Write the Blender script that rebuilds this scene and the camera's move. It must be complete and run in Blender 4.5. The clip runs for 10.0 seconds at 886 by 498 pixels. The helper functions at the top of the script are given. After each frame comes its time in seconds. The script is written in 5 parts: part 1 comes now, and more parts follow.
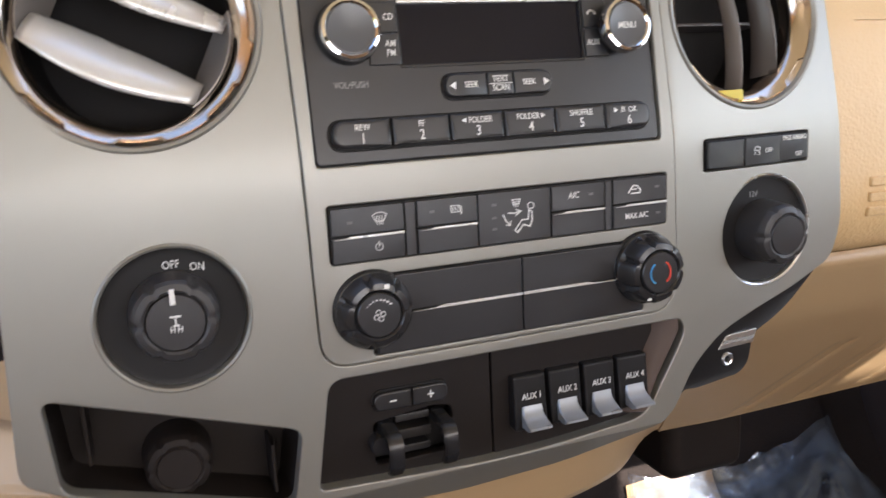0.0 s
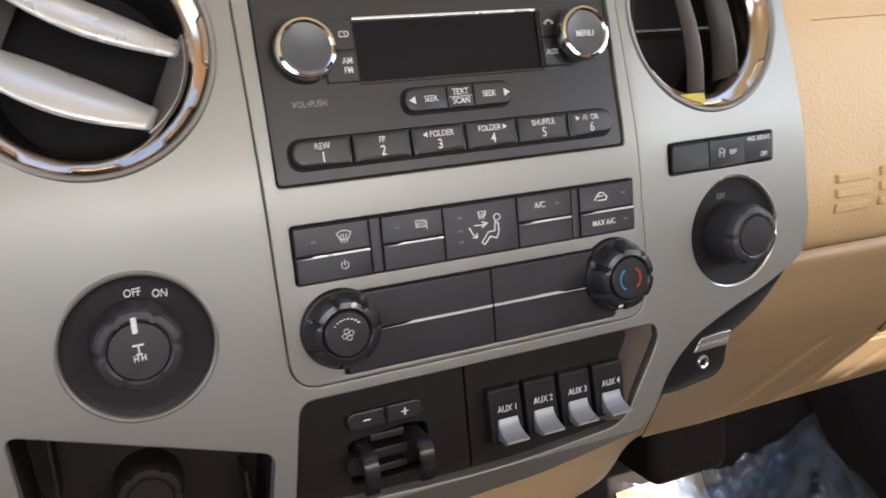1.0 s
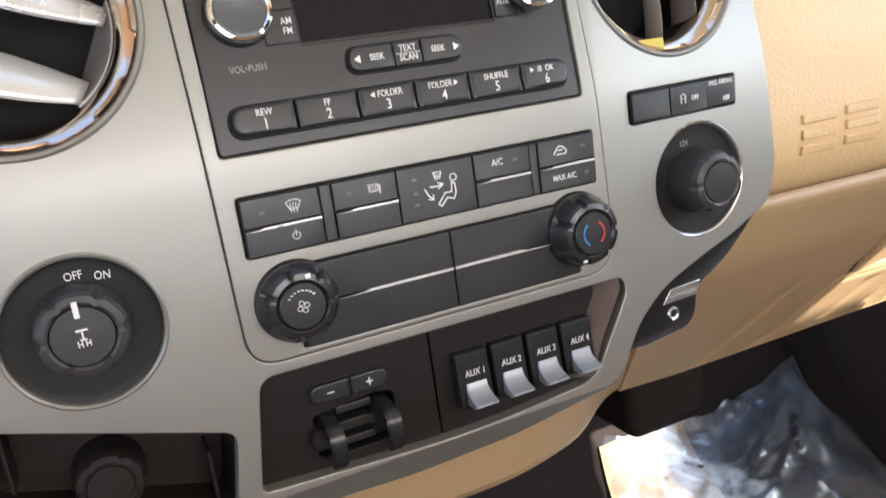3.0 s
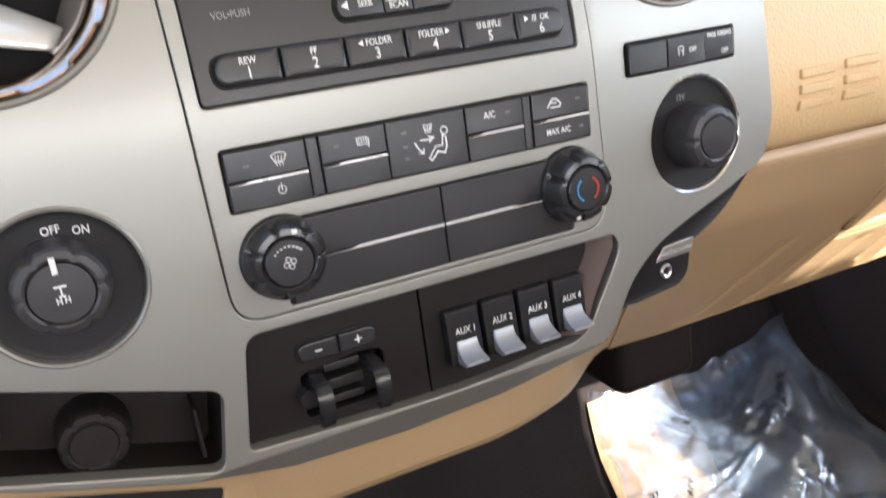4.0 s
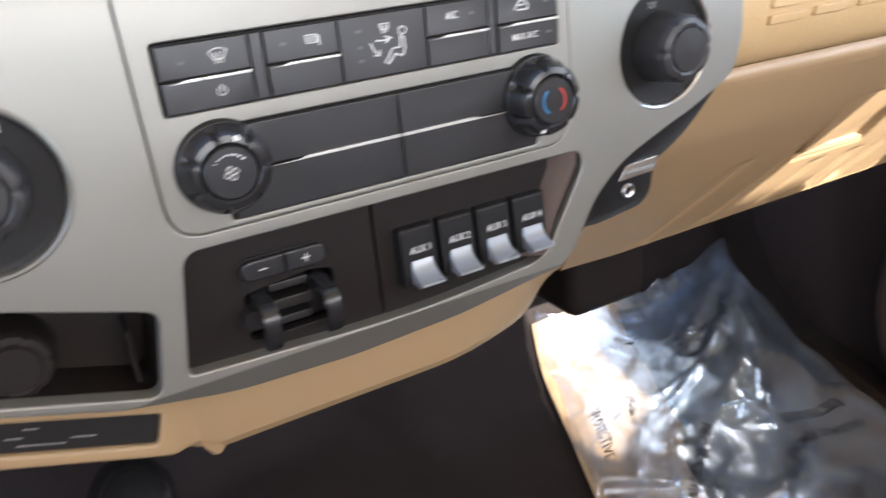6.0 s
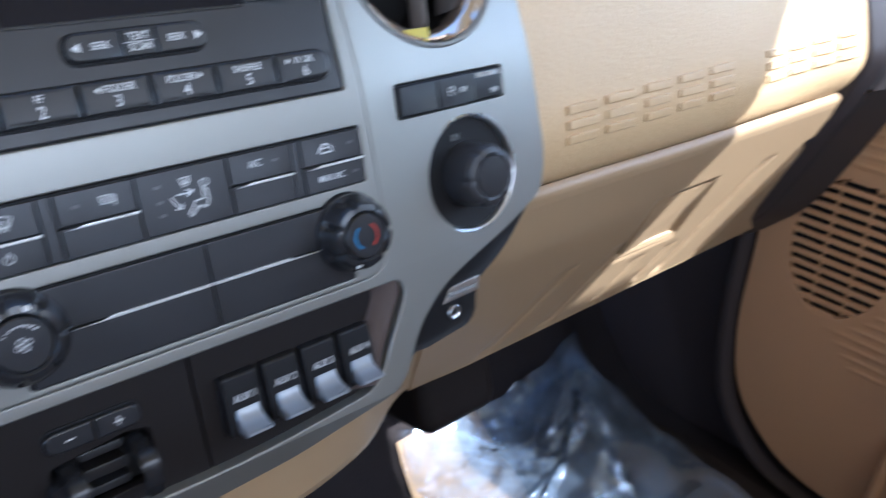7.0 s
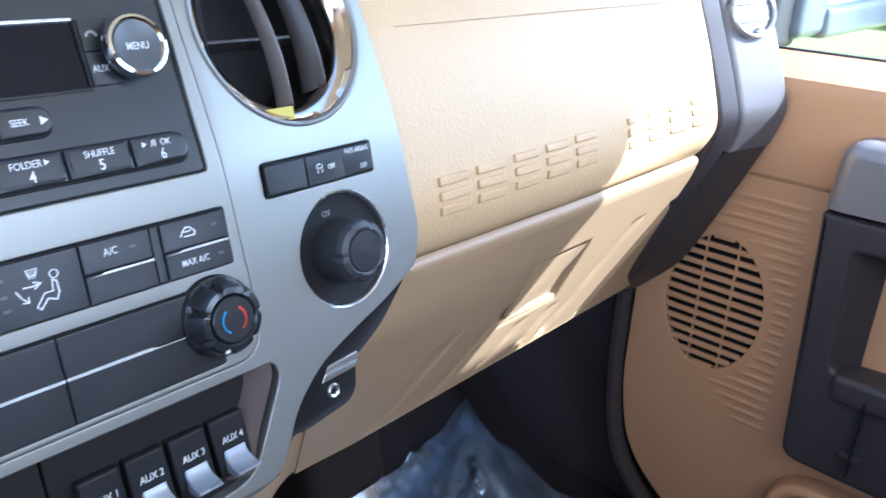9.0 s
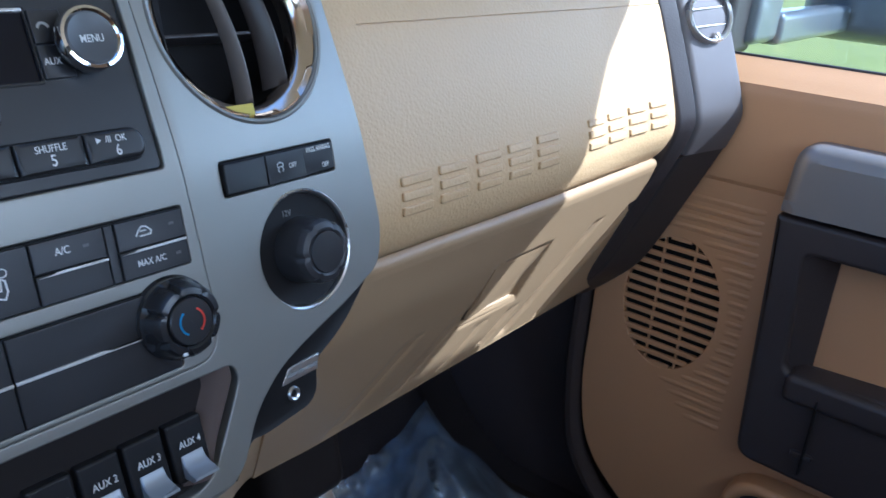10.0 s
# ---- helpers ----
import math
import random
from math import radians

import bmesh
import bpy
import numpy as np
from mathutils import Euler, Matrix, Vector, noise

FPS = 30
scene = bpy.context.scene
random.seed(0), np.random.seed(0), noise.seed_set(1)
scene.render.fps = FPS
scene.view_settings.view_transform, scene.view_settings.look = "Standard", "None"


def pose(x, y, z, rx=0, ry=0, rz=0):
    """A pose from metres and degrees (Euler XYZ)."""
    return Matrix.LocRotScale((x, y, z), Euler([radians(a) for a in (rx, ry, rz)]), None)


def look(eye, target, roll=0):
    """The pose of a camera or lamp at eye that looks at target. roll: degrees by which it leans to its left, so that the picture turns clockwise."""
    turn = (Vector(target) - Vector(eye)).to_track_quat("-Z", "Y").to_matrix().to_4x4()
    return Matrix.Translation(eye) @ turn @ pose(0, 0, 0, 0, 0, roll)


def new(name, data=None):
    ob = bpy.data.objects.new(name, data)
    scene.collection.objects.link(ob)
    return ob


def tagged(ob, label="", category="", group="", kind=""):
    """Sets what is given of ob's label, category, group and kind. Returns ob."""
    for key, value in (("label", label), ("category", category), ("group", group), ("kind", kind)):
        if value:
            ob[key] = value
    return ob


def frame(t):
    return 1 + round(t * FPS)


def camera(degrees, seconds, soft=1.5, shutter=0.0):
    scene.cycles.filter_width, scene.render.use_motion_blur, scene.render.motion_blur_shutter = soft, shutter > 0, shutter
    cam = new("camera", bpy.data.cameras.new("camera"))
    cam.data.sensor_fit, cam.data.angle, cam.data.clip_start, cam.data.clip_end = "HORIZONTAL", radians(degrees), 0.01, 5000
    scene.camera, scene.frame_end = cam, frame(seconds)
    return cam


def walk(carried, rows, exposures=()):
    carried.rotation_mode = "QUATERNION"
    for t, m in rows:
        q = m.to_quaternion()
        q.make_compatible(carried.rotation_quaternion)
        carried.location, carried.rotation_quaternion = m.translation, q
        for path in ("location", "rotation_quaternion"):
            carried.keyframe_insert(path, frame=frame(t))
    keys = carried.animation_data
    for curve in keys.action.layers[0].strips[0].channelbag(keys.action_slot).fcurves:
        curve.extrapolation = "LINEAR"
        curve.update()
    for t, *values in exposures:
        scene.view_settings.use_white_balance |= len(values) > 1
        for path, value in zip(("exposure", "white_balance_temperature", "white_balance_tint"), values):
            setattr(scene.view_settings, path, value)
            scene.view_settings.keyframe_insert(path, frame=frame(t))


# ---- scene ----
from math import cos, pi, sin, sqrt

# The dash face leans 14 degrees; FACE turns its own axes (x right, y into the dash, z up the face) into the world.
FACE = pose(-0.0985, 0, 0.62, -14, 0, 0)
cam = camera(58.3, 10.0, 1.5, 1.0)
PATH = [
    (0, (-0.0848, -0.3797, 0.0595), (0.6076, 1.4496, -0.3575), -2.80),
    (0.5, (-0.0774, -0.3812, 0.0566), (0.6352, 1.4478, -0.3265), -4.37),
    (1, (-0.0739, -0.3815, 0.0588), (0.6523, 1.4418, -0.3264), -5.09),
    (1.5, (-0.0653, -0.3850, 0.0575), (0.6840, 1.4313, -0.3159), -6.98),
    (2, (-0.0633, -0.3837, 0.0570), (0.6896, 1.4262, -0.3396), -7.62),
    (3.5, (-0.0551, -0.3697, 0.0530), (0.6932, 1.4087, -0.4736), -7.96),
    (4, (-0.0548, -0.3655, 0.0514), (0.6972, 1.3927, -0.5344), -7.65),
    (4.5, (-0.0500, -0.3575, 0.0475), (0.7108, 1.3680, -0.6348), -7.31),
    (5, (-0.0498, -0.3454, 0.0406), (0.7192, 1.3424, -0.7076), -6.88),
    (5.2, (-0.0596, -0.3451, 0.0390), (0.6724, 1.3476, -0.7351), -6.21),
    (6.3, (-0.0425, -0.3379, 0.0421), (0.8615, 1.2661, -0.7389), -5.47),
    (6.5, (-0.0347, -0.3452, 0.0483), (0.9261, 1.2464, -0.6891), -5.95),
    (7, (-0.0283, -0.3537, 0.0529), (1.1413, 1.1648, -0.5181), -7.28),
    (7.5, (-0.0192, -0.3501, 0.0516), (1.2279, 1.1006, -0.5316), -7.50),
    (8, (-0.0174, -0.3519, 0.0503), (1.2545, 1.0751, -0.5379), -7.81),
    (8.5, (-0.0199, -0.3539, 0.0528), (1.3345, 1.0313, -0.4441), -7.45),
    (9, (-0.0163, -0.3604, 0.0556), (1.3831, 0.9970, -0.3908), -8.00),
    (9.5, (-0.0156, -0.3584, 0.0547), (1.4247, 0.9577, -0.3853), -7.86),
    (10, (-0.0154, -0.3552, 0.0544), (1.4541, 0.9226, -0.4015), -7.15),
]
EXPOSURES = [(0.0, 2.66, 6680, 16), (1.0, 2.53, 6620, 15), (2.0, 2.55, 6640, 15), (3.5, 3.04, 6520, 13), (5.0, 3.03, 6420, 14), (6.5, 3.15, 5950, 12), (7.0, 2.50, 5080, 11), (7.4, 2.27, 4960, 11), (8.0, 2.27, 4940, 11), (8.5, 2.82, 4850, 10), (9.0, 3.04, 4820, 10), (9.5, 2.31, 4760, 8), (10.0, 1.95, 4700, 8)]
walk(cam, [(t, FACE @ look(eye, target, roll)) for t, eye, target, roll in PATH], EXPOSURES)

# ---- light ----
SUN_WAY = Vector((1.0, -1.4, 1.65)).normalized()  # towards the sun
world = bpy.data.worlds.new("sky")
scene.world = world
world.use_nodes = True
wn, wl = world.node_tree.nodes, world.node_tree.links
sky = wn.new("ShaderNodeTexSky")
sky.sky_type, sky.sun_disc = "NISHITA", False
sky.sun_elevation = math.asin(SUN_WAY.z)
sky.sun_rotation = math.atan2(SUN_WAY.x, SUN_WAY.y)
wl.new(sky.outputs[0], wn["Background"].inputs[0])
wn["Background"].inputs[1].default_value = 0.125
sun = new("sun", bpy.data.lights.new("sun", "SUN"))
sun.data.energy, sun.data.angle, sun.data.color = 3.0, radians(0.5), (1.0, 0.95, 0.87)
sun.matrix_world = look(SUN_WAY * 20, (0, 0, 0))


def window_light(name, place, target, width, height, power, colour):
    lamp = new(name, bpy.data.lights.new(name, "AREA"))
    lamp.data.shape, lamp.data.size, lamp.data.size_y = "RECTANGLE", width, height
    lamp.data.energy, lamp.data.color = power, colour
    lamp.matrix_world = look(place, target)
    return lamp


# Fill lamp aimed up and back, added to brighten the headliner.
window_light("headliner_bounce_fill", (0, 0.56, 0.98), (0, -0.5, 1.25), 1.3, 0.30, 1.6, (0.96, 0.98, 1.0))
window_light("driver_window_daylight", (-0.83, -0.58, 0.93), (0.5, -0.45, 1.05), 0.66, 0.42, 0.2, (1.0, 0.97, 0.93))
window_light("passenger_window_daylight", (0.78, -0.62, 0.93), (-0.4, -0.5, 1.05), 0.50, 0.34, 0.60, (0.88, 0.95, 1.0))
window_light("rear_window_daylight", (0, -1.02, 0.97), (0, 0, 1.2), 1.1, 0.28, 1.3, (1.0, 0.97, 0.93))


# ---- materials ----
def material(name, colour, rough=0.5, metal=0.0, grain=0.0, grain_size=900.0, bump=0.0, vary=0.08, vary_size=14.0, coat=0.0, spec=0.5, leather=False):
    """A painted, moulded or plated surface: two scales of tone, worn gloss and a fine relief."""
    m = bpy.data.materials.new(name)
    m.use_nodes = True
    n, l = m.node_tree.nodes, m.node_tree.links
    b = n["Principled BSDF"]
    b.inputs["Metallic"].default_value = metal
    b.inputs["Coat Weight"].default_value = coat
    b.inputs["Coat Roughness"].default_value = 0.12
    b.inputs["Specular IOR Level"].default_value = spec
    co = n.new("ShaderNodeTexCoord")
    big, fine = n.new("ShaderNodeTexNoise"), n.new("ShaderNodeTexNoise")
    big.inputs["Scale"].default_value, fine.inputs["Scale"].default_value = vary_size, grain_size
    big.inputs["Detail"].default_value, fine.inputs["Detail"].default_value = 6, 3
    l.new(co.outputs["Object"], big.inputs["Vector"])
    l.new(co.outputs["Object"], fine.inputs["Vector"])
    tone = n.new("ShaderNodeMath")
    tone.operation = "MULTIPLY_ADD"
    l.new(fine.outputs["Fac"], tone.inputs[0])
    tone.inputs[1].default_value = grain
    l.new(big.outputs["Fac"], tone.inputs[2])
    ramp = n.new("ShaderNodeMapRange")
    ramp.inputs["From Min"].default_value, ramp.inputs["From Max"].default_value = 0.25, 0.75 + grain
    ramp.inputs["To Min"].default_value, ramp.inputs["To Max"].default_value = 1 - vary, 1 + vary
    l.new(tone.outputs[0], ramp.inputs["Value"])
    tint = n.new("ShaderNodeMix")
    tint.data_type, tint.blend_type = "RGBA", "MULTIPLY"
    tint.inputs[0].default_value = 1.0
    tint.inputs[6].default_value = (*colour, 1)
    l.new(ramp.outputs[0], tint.inputs[7])
    l.new(tint.outputs[2], b.inputs["Base Color"])
    gloss = n.new("ShaderNodeMapRange")
    gloss.inputs["To Min"].default_value, gloss.inputs["To Max"].default_value = rough * 0.85, min(1, rough * 1.15)
    l.new(big.outputs["Fac"], gloss.inputs["Value"])
    l.new(gloss.outputs[0], b.inputs["Roughness"])
    if bump:
        relief = n.new("ShaderNodeBump")
        relief.inputs["Strength"].default_value, relief.inputs["Distance"].default_value = bump, 0.0004
        if leather:
            cell = n.new("ShaderNodeTexVoronoi")
            cell.feature = "SMOOTH_F1"
            cell.inputs["Scale"].default_value = leather
            l.new(co.outputs["Object"], cell.inputs["Vector"])
            l.new(cell.outputs["Distance"], relief.inputs["Height"])
        else:
            l.new(fine.outputs["Fac"], relief.inputs["Height"])
        l.new(relief.outputs[0], b.inputs["Normal"])
    return m


SILVER = material("satin silver paint", (0.274, 0.267, 0.244), 0.42, 0.54, 0.3, 1800, 0.06, 0.04, 9)
SILVER_DARK = material("satin graphite paint", (0.25, 0.232, 0.225), 0.42, 0.45, 0.3, 1800, 0.06, 0.05, 9)
BLACK = material("matt black moulded plastic", (0.019, 0.018, 0.0185), 0.44, 0, 0.5, 1500, 0.18, 0.15, 20, spec=0.36)
KEY = material("soft-touch charcoal key", (0.021, 0.0215, 0.024), 0.32, 0, 0.4, 2200, 0.1, 0.12, 30, spec=0.58)
END_CAP = material("satin warm graphite paint", (0.125, 0.113, 0.111), 0.42, 0.35, 0.3, 1800, 0.06, 0.05, 9)
END_CAP_LOW = material("warm charcoal lower end cap", (0.048, 0.041, 0.040), 0.45, 0.2, 0.3, 1500, 0.1, 0.08, 9)
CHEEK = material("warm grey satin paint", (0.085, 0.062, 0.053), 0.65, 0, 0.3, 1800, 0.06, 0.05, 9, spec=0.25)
KNOB = material("matt charcoal knob", (0.032, 0.031, 0.033), 0.42, 0, 0.4, 1800, 0.08, 0.1, 30, spec=0.4)
KICK = material("dark brown cab lining", (0.052, 0.040, 0.037), 0.85, 0, 0.6, 900, 0.3, 0.15, 12, spec=0.2)
STRIP_KEY = material("black moulded key", (0.013, 0.013, 0.0145), 0.34, 0, 0.4, 2200, 0.1, 0.12, 30, spec=0.3)
# Darker, browner copy of the black plastic, with the pocket's shade painted in.
POCKET_SHADE = material("black moulding with recess shade in its colour", (0.0125, 0.0098, 0.0092), 0.5, 0, 0.5, 1500, 0.2, 0.15, 20, spec=0.22)
GLOSS = material("black satin knob", (0.019, 0.019, 0.021), 0.25, 0, 0.2, 1500, 0.04, 0.1, 30)
PADDLE = material("grey satin paddle", (0.31, 0.335, 0.37), 0.28, 0.35, 0.2, 1500, 0.05, 0.06, 30)
DISPLAY = material("dark display window", (0.007, 0.007, 0.011), 0.13, 0, 0, 600, 0, 0.05, 20, spec=0.2)
CAP = material("dished charcoal cap", (0.075, 0.077, 0.083), 0.34, 0, 0.3, 1500, 0.05, 0.06, 30)
SEAT = material("tan seat cloth", (0.125, 0.068, 0.033), 0.85, 0, 0.8, 700, 0.5, 0.12, 9, spec=0.2)
GAP = material("dark gap", (0.012, 0.0112, 0.0115), 0.7, 0, 0.3, 900, 0.1, 0.1, 20, spec=0.2)
DISC = material("deep black dial disc", (0.011, 0.0105, 0.011), 0.46, 0, 0.3, 1500, 0.1, 0.12, 20, spec=0.25)
# Silver made lighter, so the bright reflections are part of its colour.
BLADE = material("light silver with bright reflections painted in", (0.68, 0.68, 0.675), 0.28, 0.48, 0.2, 1500, 0.03, 0.03, 20)
CHROME = material("bright chrome", (0.86, 0.84, 0.82), 0.06, 1.0, 0, 900, 0, 0.03, 40)
# Chrome whose tan tint stands for the cabin it reflects.
RING = material("chrome ring tinted with tan reflections", (0.64, 0.55, 0.46), 0.16, 1.0, 0, 900, 0, 0.05, 40)
SATIN = material("brushed satin metal", (0.62, 0.62, 0.62), 0.28, 0.9, 0.3, 1500, 0.05, 0.05, 40)
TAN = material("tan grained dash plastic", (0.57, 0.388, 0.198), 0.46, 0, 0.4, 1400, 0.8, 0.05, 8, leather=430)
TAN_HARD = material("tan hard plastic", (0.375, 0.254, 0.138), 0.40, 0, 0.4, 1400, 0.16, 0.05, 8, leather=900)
TAN_DOOR = material("tan door panel plastic", (0.49, 0.272, 0.128), 0.52, 0, 0.4, 1400, 0.25, 0.05, 8, leather=700)
TRIM = material("charcoal grained trim", (0.036, 0.029, 0.029), 0.48, 0, 0.4, 1200, 0.3, 0.12, 12, leather=700)
MAT = material("tan carpet mat", (0.44, 0.30, 0.17), 0.95, 0, 1.2, 520, 1.0, 0.3, 25, spec=0.1)
CARPET = material("dark brown carpet", (0.027, 0.0215, 0.0195), 0.95, 0, 1.2, 420, 1.0, 0.35, 18, spec=0.1)
PRINT = material("white print", (0.66, 0.66, 0.65), 0.5, 0, 0, 900, 0, 0.04, 60)
# Darker copy of the vane plastic; the rear vane's shade is in its colour.
VANE_SHADED = material("vane plastic, shaded copy", (0.055, 0.045, 0.041), 0.34, 0, 0.3, 1500, 0.06, 0.1, 30)
VANE = material("dark taupe vane plastic", (0.125, 0.108, 0.098), 0.36, 0, 0.3, 1500, 0.06, 0.1, 30)
LAMP = material("unlit indicator", (0.11, 0.11, 0.11), 0.4, 0, 0, 900, 0, 0.1, 60)
DULL = material("worn grey print", (0.22, 0.22, 0.22), 0.5, 0, 0, 900, 0, 0.1, 60)
BLUE = material("blue print", (0.05, 0.30, 0.60), 0.5)
RED = material("red print", (0.70, 0.07, 0.04), 0.5)
YELLOW = material("yellow label", (0.450, 0.360, 0.030), 0.5)
INK = material("black bag print", (0.02, 0.02, 0.025), 0.5)
HEADLINER = material("light tan headliner cloth", (0.49, 0.40, 0.29), 0.9, 0, 0.8, 900, 0.4, 0.06, 6, spec=0.2)
GRASS = material("mown grass", (0.17, 0.18, 0.045), 0.9, 0, 1.2, 30, 0.6, 0.4, 1.2, spec=0.2)
PAINT = material("grey body paint", (0.15, 0.165, 0.185), 0.3, 0.3, 0, 600, 0, 0.04, 4, coat=0.6)


def film(name, tint, rough, base=0.0):
    """Thin clear plastic or glass: see-through, with a gloss that grows towards grazing."""
    m = bpy.data.materials.new(name)
    m.use_nodes = True
    n, l = m.node_tree.nodes, m.node_tree.links
    n.remove(n["Principled BSDF"])
    clear, shine, mix, fr = n.new("ShaderNodeBsdfTransparent"), n.new("ShaderNodeBsdfGlossy"), n.new("ShaderNodeMixShader"), n.new("ShaderNodeLayerWeight")
    clear.inputs[0].default_value = (*tint, 1)
    shine.inputs["Roughness"].default_value = rough
    fr.inputs["Blend"].default_value = 0.5
    steep, add = n.new("ShaderNodeMath"), n.new("ShaderNodeMath")
    steep.operation, steep.inputs[1].default_value = "POWER", 5.0
    add.operation, add.inputs[1].default_value, add.inputs[2].default_value = "MULTIPLY_ADD", 0.9, 0.04 + base
    l.new(fr.outputs["Facing"], steep.inputs[0])
    l.new(steep.outputs[0], add.inputs[0])
    l.new(add.outputs[0], mix.inputs[0])
    l.new(clear.outputs[0], mix.inputs[1])
    l.new(shine.outputs[0], mix.inputs[2])
    l.new(mix.outputs[0], n["Material Output"].inputs[0])
    return m


def milky(name, tint, share, rough):
    """Polythene: mostly clear, a little milky, with a wet-looking gloss; both tinted sky blue."""
    m = film(name, tint, rough, 0.10)
    n, l = m.node_tree.nodes, m.node_tree.links
    veil, both = n.new("ShaderNodeBsdfDiffuse"), n.new("ShaderNodeMixShader")
    thin, mixed = n.new("ShaderNodeBsdfTranslucent"), n.new("ShaderNodeMixShader")
    # the blue stands for sky light on the film, put into the veil's colour
    veil.inputs[0].default_value = thin.inputs[0].default_value = (0.62, 0.78, 1.0, 1)
    mixed.inputs[0].default_value = 0.4
    l.new(veil.outputs[0], mixed.inputs[1])
    l.new(thin.outputs[0], mixed.inputs[2])
    spots = n.new("ShaderNodeTexNoise")
    spots.inputs["Scale"].default_value, spots.inputs["Detail"].default_value, spots.inputs["Distortion"].default_value = 14, 3, 1.4
    reach = n.new("ShaderNodeMapRange")
    reach.inputs["To Min"].default_value, reach.inputs["To Max"].default_value = share * -1.2, share * 3.2
    co = n.new("ShaderNodeTexCoord")
    l.new(co.outputs["Object"], spots.inputs["Vector"])
    l.new(spots.outputs["Fac"], reach.inputs["Value"])
    l.new(reach.outputs[0], both.inputs[0])
    # crinkles: thin ridges at two sizes
    height = None
    for size, high in ((26, 1.0), (75, 0.45)):
        fold = n.new("ShaderNodeTexNoise")
        fold.inputs["Scale"].default_value, fold.inputs["Detail"].default_value, fold.inputs["Distortion"].default_value = size, 1, 0.6
        l.new(co.outputs["Object"], fold.inputs["Vector"])
        off, ridge = n.new("ShaderNodeMath"), n.new("ShaderNodeMath")
        off.operation, off.inputs[1].default_value = "SUBTRACT", 0.5
        ridge.operation = "ABSOLUTE"
        l.new(fold.outputs["Fac"], off.inputs[0])
        l.new(off.outputs[0], ridge.inputs[0])
        scaled = n.new("ShaderNodeMath")
        scaled.operation, scaled.inputs[1].default_value = "MULTIPLY_ADD", high
        l.new(ridge.outputs[0], scaled.inputs[0])
        if height:
            l.new(height, scaled.inputs[2])
        else:
            scaled.inputs[2].default_value = 0.0
        height = scaled.outputs[0]
    bump = n.new("ShaderNodeBump")
    bump.invert = True
    bump.inputs["Strength"].default_value, bump.inputs["Distance"].default_value = 0.32, 0.006
    l.new(height, bump.inputs["Height"])
    for node in n:
        if node.type == "BSDF_GLOSSY":
            # blue of the reflected sky painted into the gloss
            node.inputs["Color"].default_value = (0.76, 0.88, 1.0, 1)
            l.new(bump.outputs[0], node.inputs["Normal"])
    old = n["Material Output"].inputs[0].links[0].from_socket
    l.new(old, both.inputs[1])
    l.new(mixed.outputs[0], both.inputs[2])
    l.new(both.outputs[0], n["Material Output"].inputs[0])
    return m


POLY = milky("clear polythene film", (0.95, 0.95, 0.955), 0.145, 0.06)
BROWN = material("dark brown moulded plastic", (0.0155, 0.0120, 0.0108), 0.6, 0, 0.4, 900, 0.2, 0.15, 15, spec=0.2)
GLASS = film("window glass", (0.95, 0.97, 0.965), 0.0)

# ---- tools for shapes ----
ORIGIN = {}


def thing(name, origin, label, category, frame_of=FACE, group="", kind=""):
    """An Empty at origin, given in the axes of frame_of; its parts are drawn in those same axes."""
    ob = new(name)
    ob.empty_display_size = 0.02
    ob.matrix_world = frame_of @ Matrix.Translation(origin)
    ORIGIN[ob] = Vector(origin)
    return tagged(ob, label, category, group, kind)


def part(name, bm, mat, parent, label="", smooth=40.0, weighted=True):
    """Links a bmesh as one mesh under a thing or a part."""
    o = ORIGIN[parent]
    bmesh.ops.translate(bm, verts=bm.verts, vec=-o)
    for f in bm.faces:
        f.smooth = True
    for e in bm.edges:
        e.smooth = len(e.link_faces) == 2 and e.calc_face_angle(0) < radians(smooth)
    me = bpy.data.meshes.new(name)
    bm.to_mesh(me)
    bm.free()
    me.materials.append(mat)
    ob = new(name, me)
    ob.parent = parent
    ORIGIN[ob] = o
    if weighted:
        ob.modifiers.new("even shading", "WEIGHTED_NORMAL").keep_sharp = True
    return tagged(ob, label)


def solid(name, bm, mat, label, category, frame_of=FACE, group="", kind="", smooth=40.0):
    """One plain mesh that is a thing of its own."""
    for f in bm.faces:
        f.smooth = True
    for e in bm.edges:
        e.smooth = len(e.link_faces) == 2 and e.calc_face_angle(0) < radians(smooth)
    me = bpy.data.meshes.new(name)
    bm.to_mesh(me)
    bm.free()
    me.materials.append(mat)
    ob = new(name, me)
    ob.matrix_world = frame_of
    ORIGIN[ob] = Vector((0, 0, 0))
    return tagged(ob, label, category, group, kind)


def circle(cx, cz, r, n=64, rz=None):
    return [(cx + r * cos(2 * pi * i / n), cz + (rz or r) * sin(2 * pi * i / n)) for i in range(n)]


def rounded(points, radii, n=6):
    """A closed outline with its corners rounded."""
    out, count = [], len(points)
    if not isinstance(radii, (list, tuple)):
        radii = [radii] * count
    for i, r in enumerate(radii):
        p, a, b = Vector(points[i]), Vector(points[i - 1]), Vector(points[(i + 1) % count])
        if r <= 0:
            out.append(tuple(p))
            continue
        da, db = a - p, b - p
        r = min(r, da.length * 0.49, db.length * 0.49)
        s, e = p + da.normalized() * r, p + db.normalized() * r
        for k in range(n + 1):
            u = k / n
            out.append(tuple(s * (1 - u) ** 2 + p * 2 * u * (1 - u) + e * u * u))
    return out


def box2(x0, z0, x1, z1, r=0.0):
    return rounded([(x0, z0), (x1, z0), (x1, z1), (x0, z1)], r) if r else [(x0, z0), (x1, z0), (x1, z1), (x0, z1)]


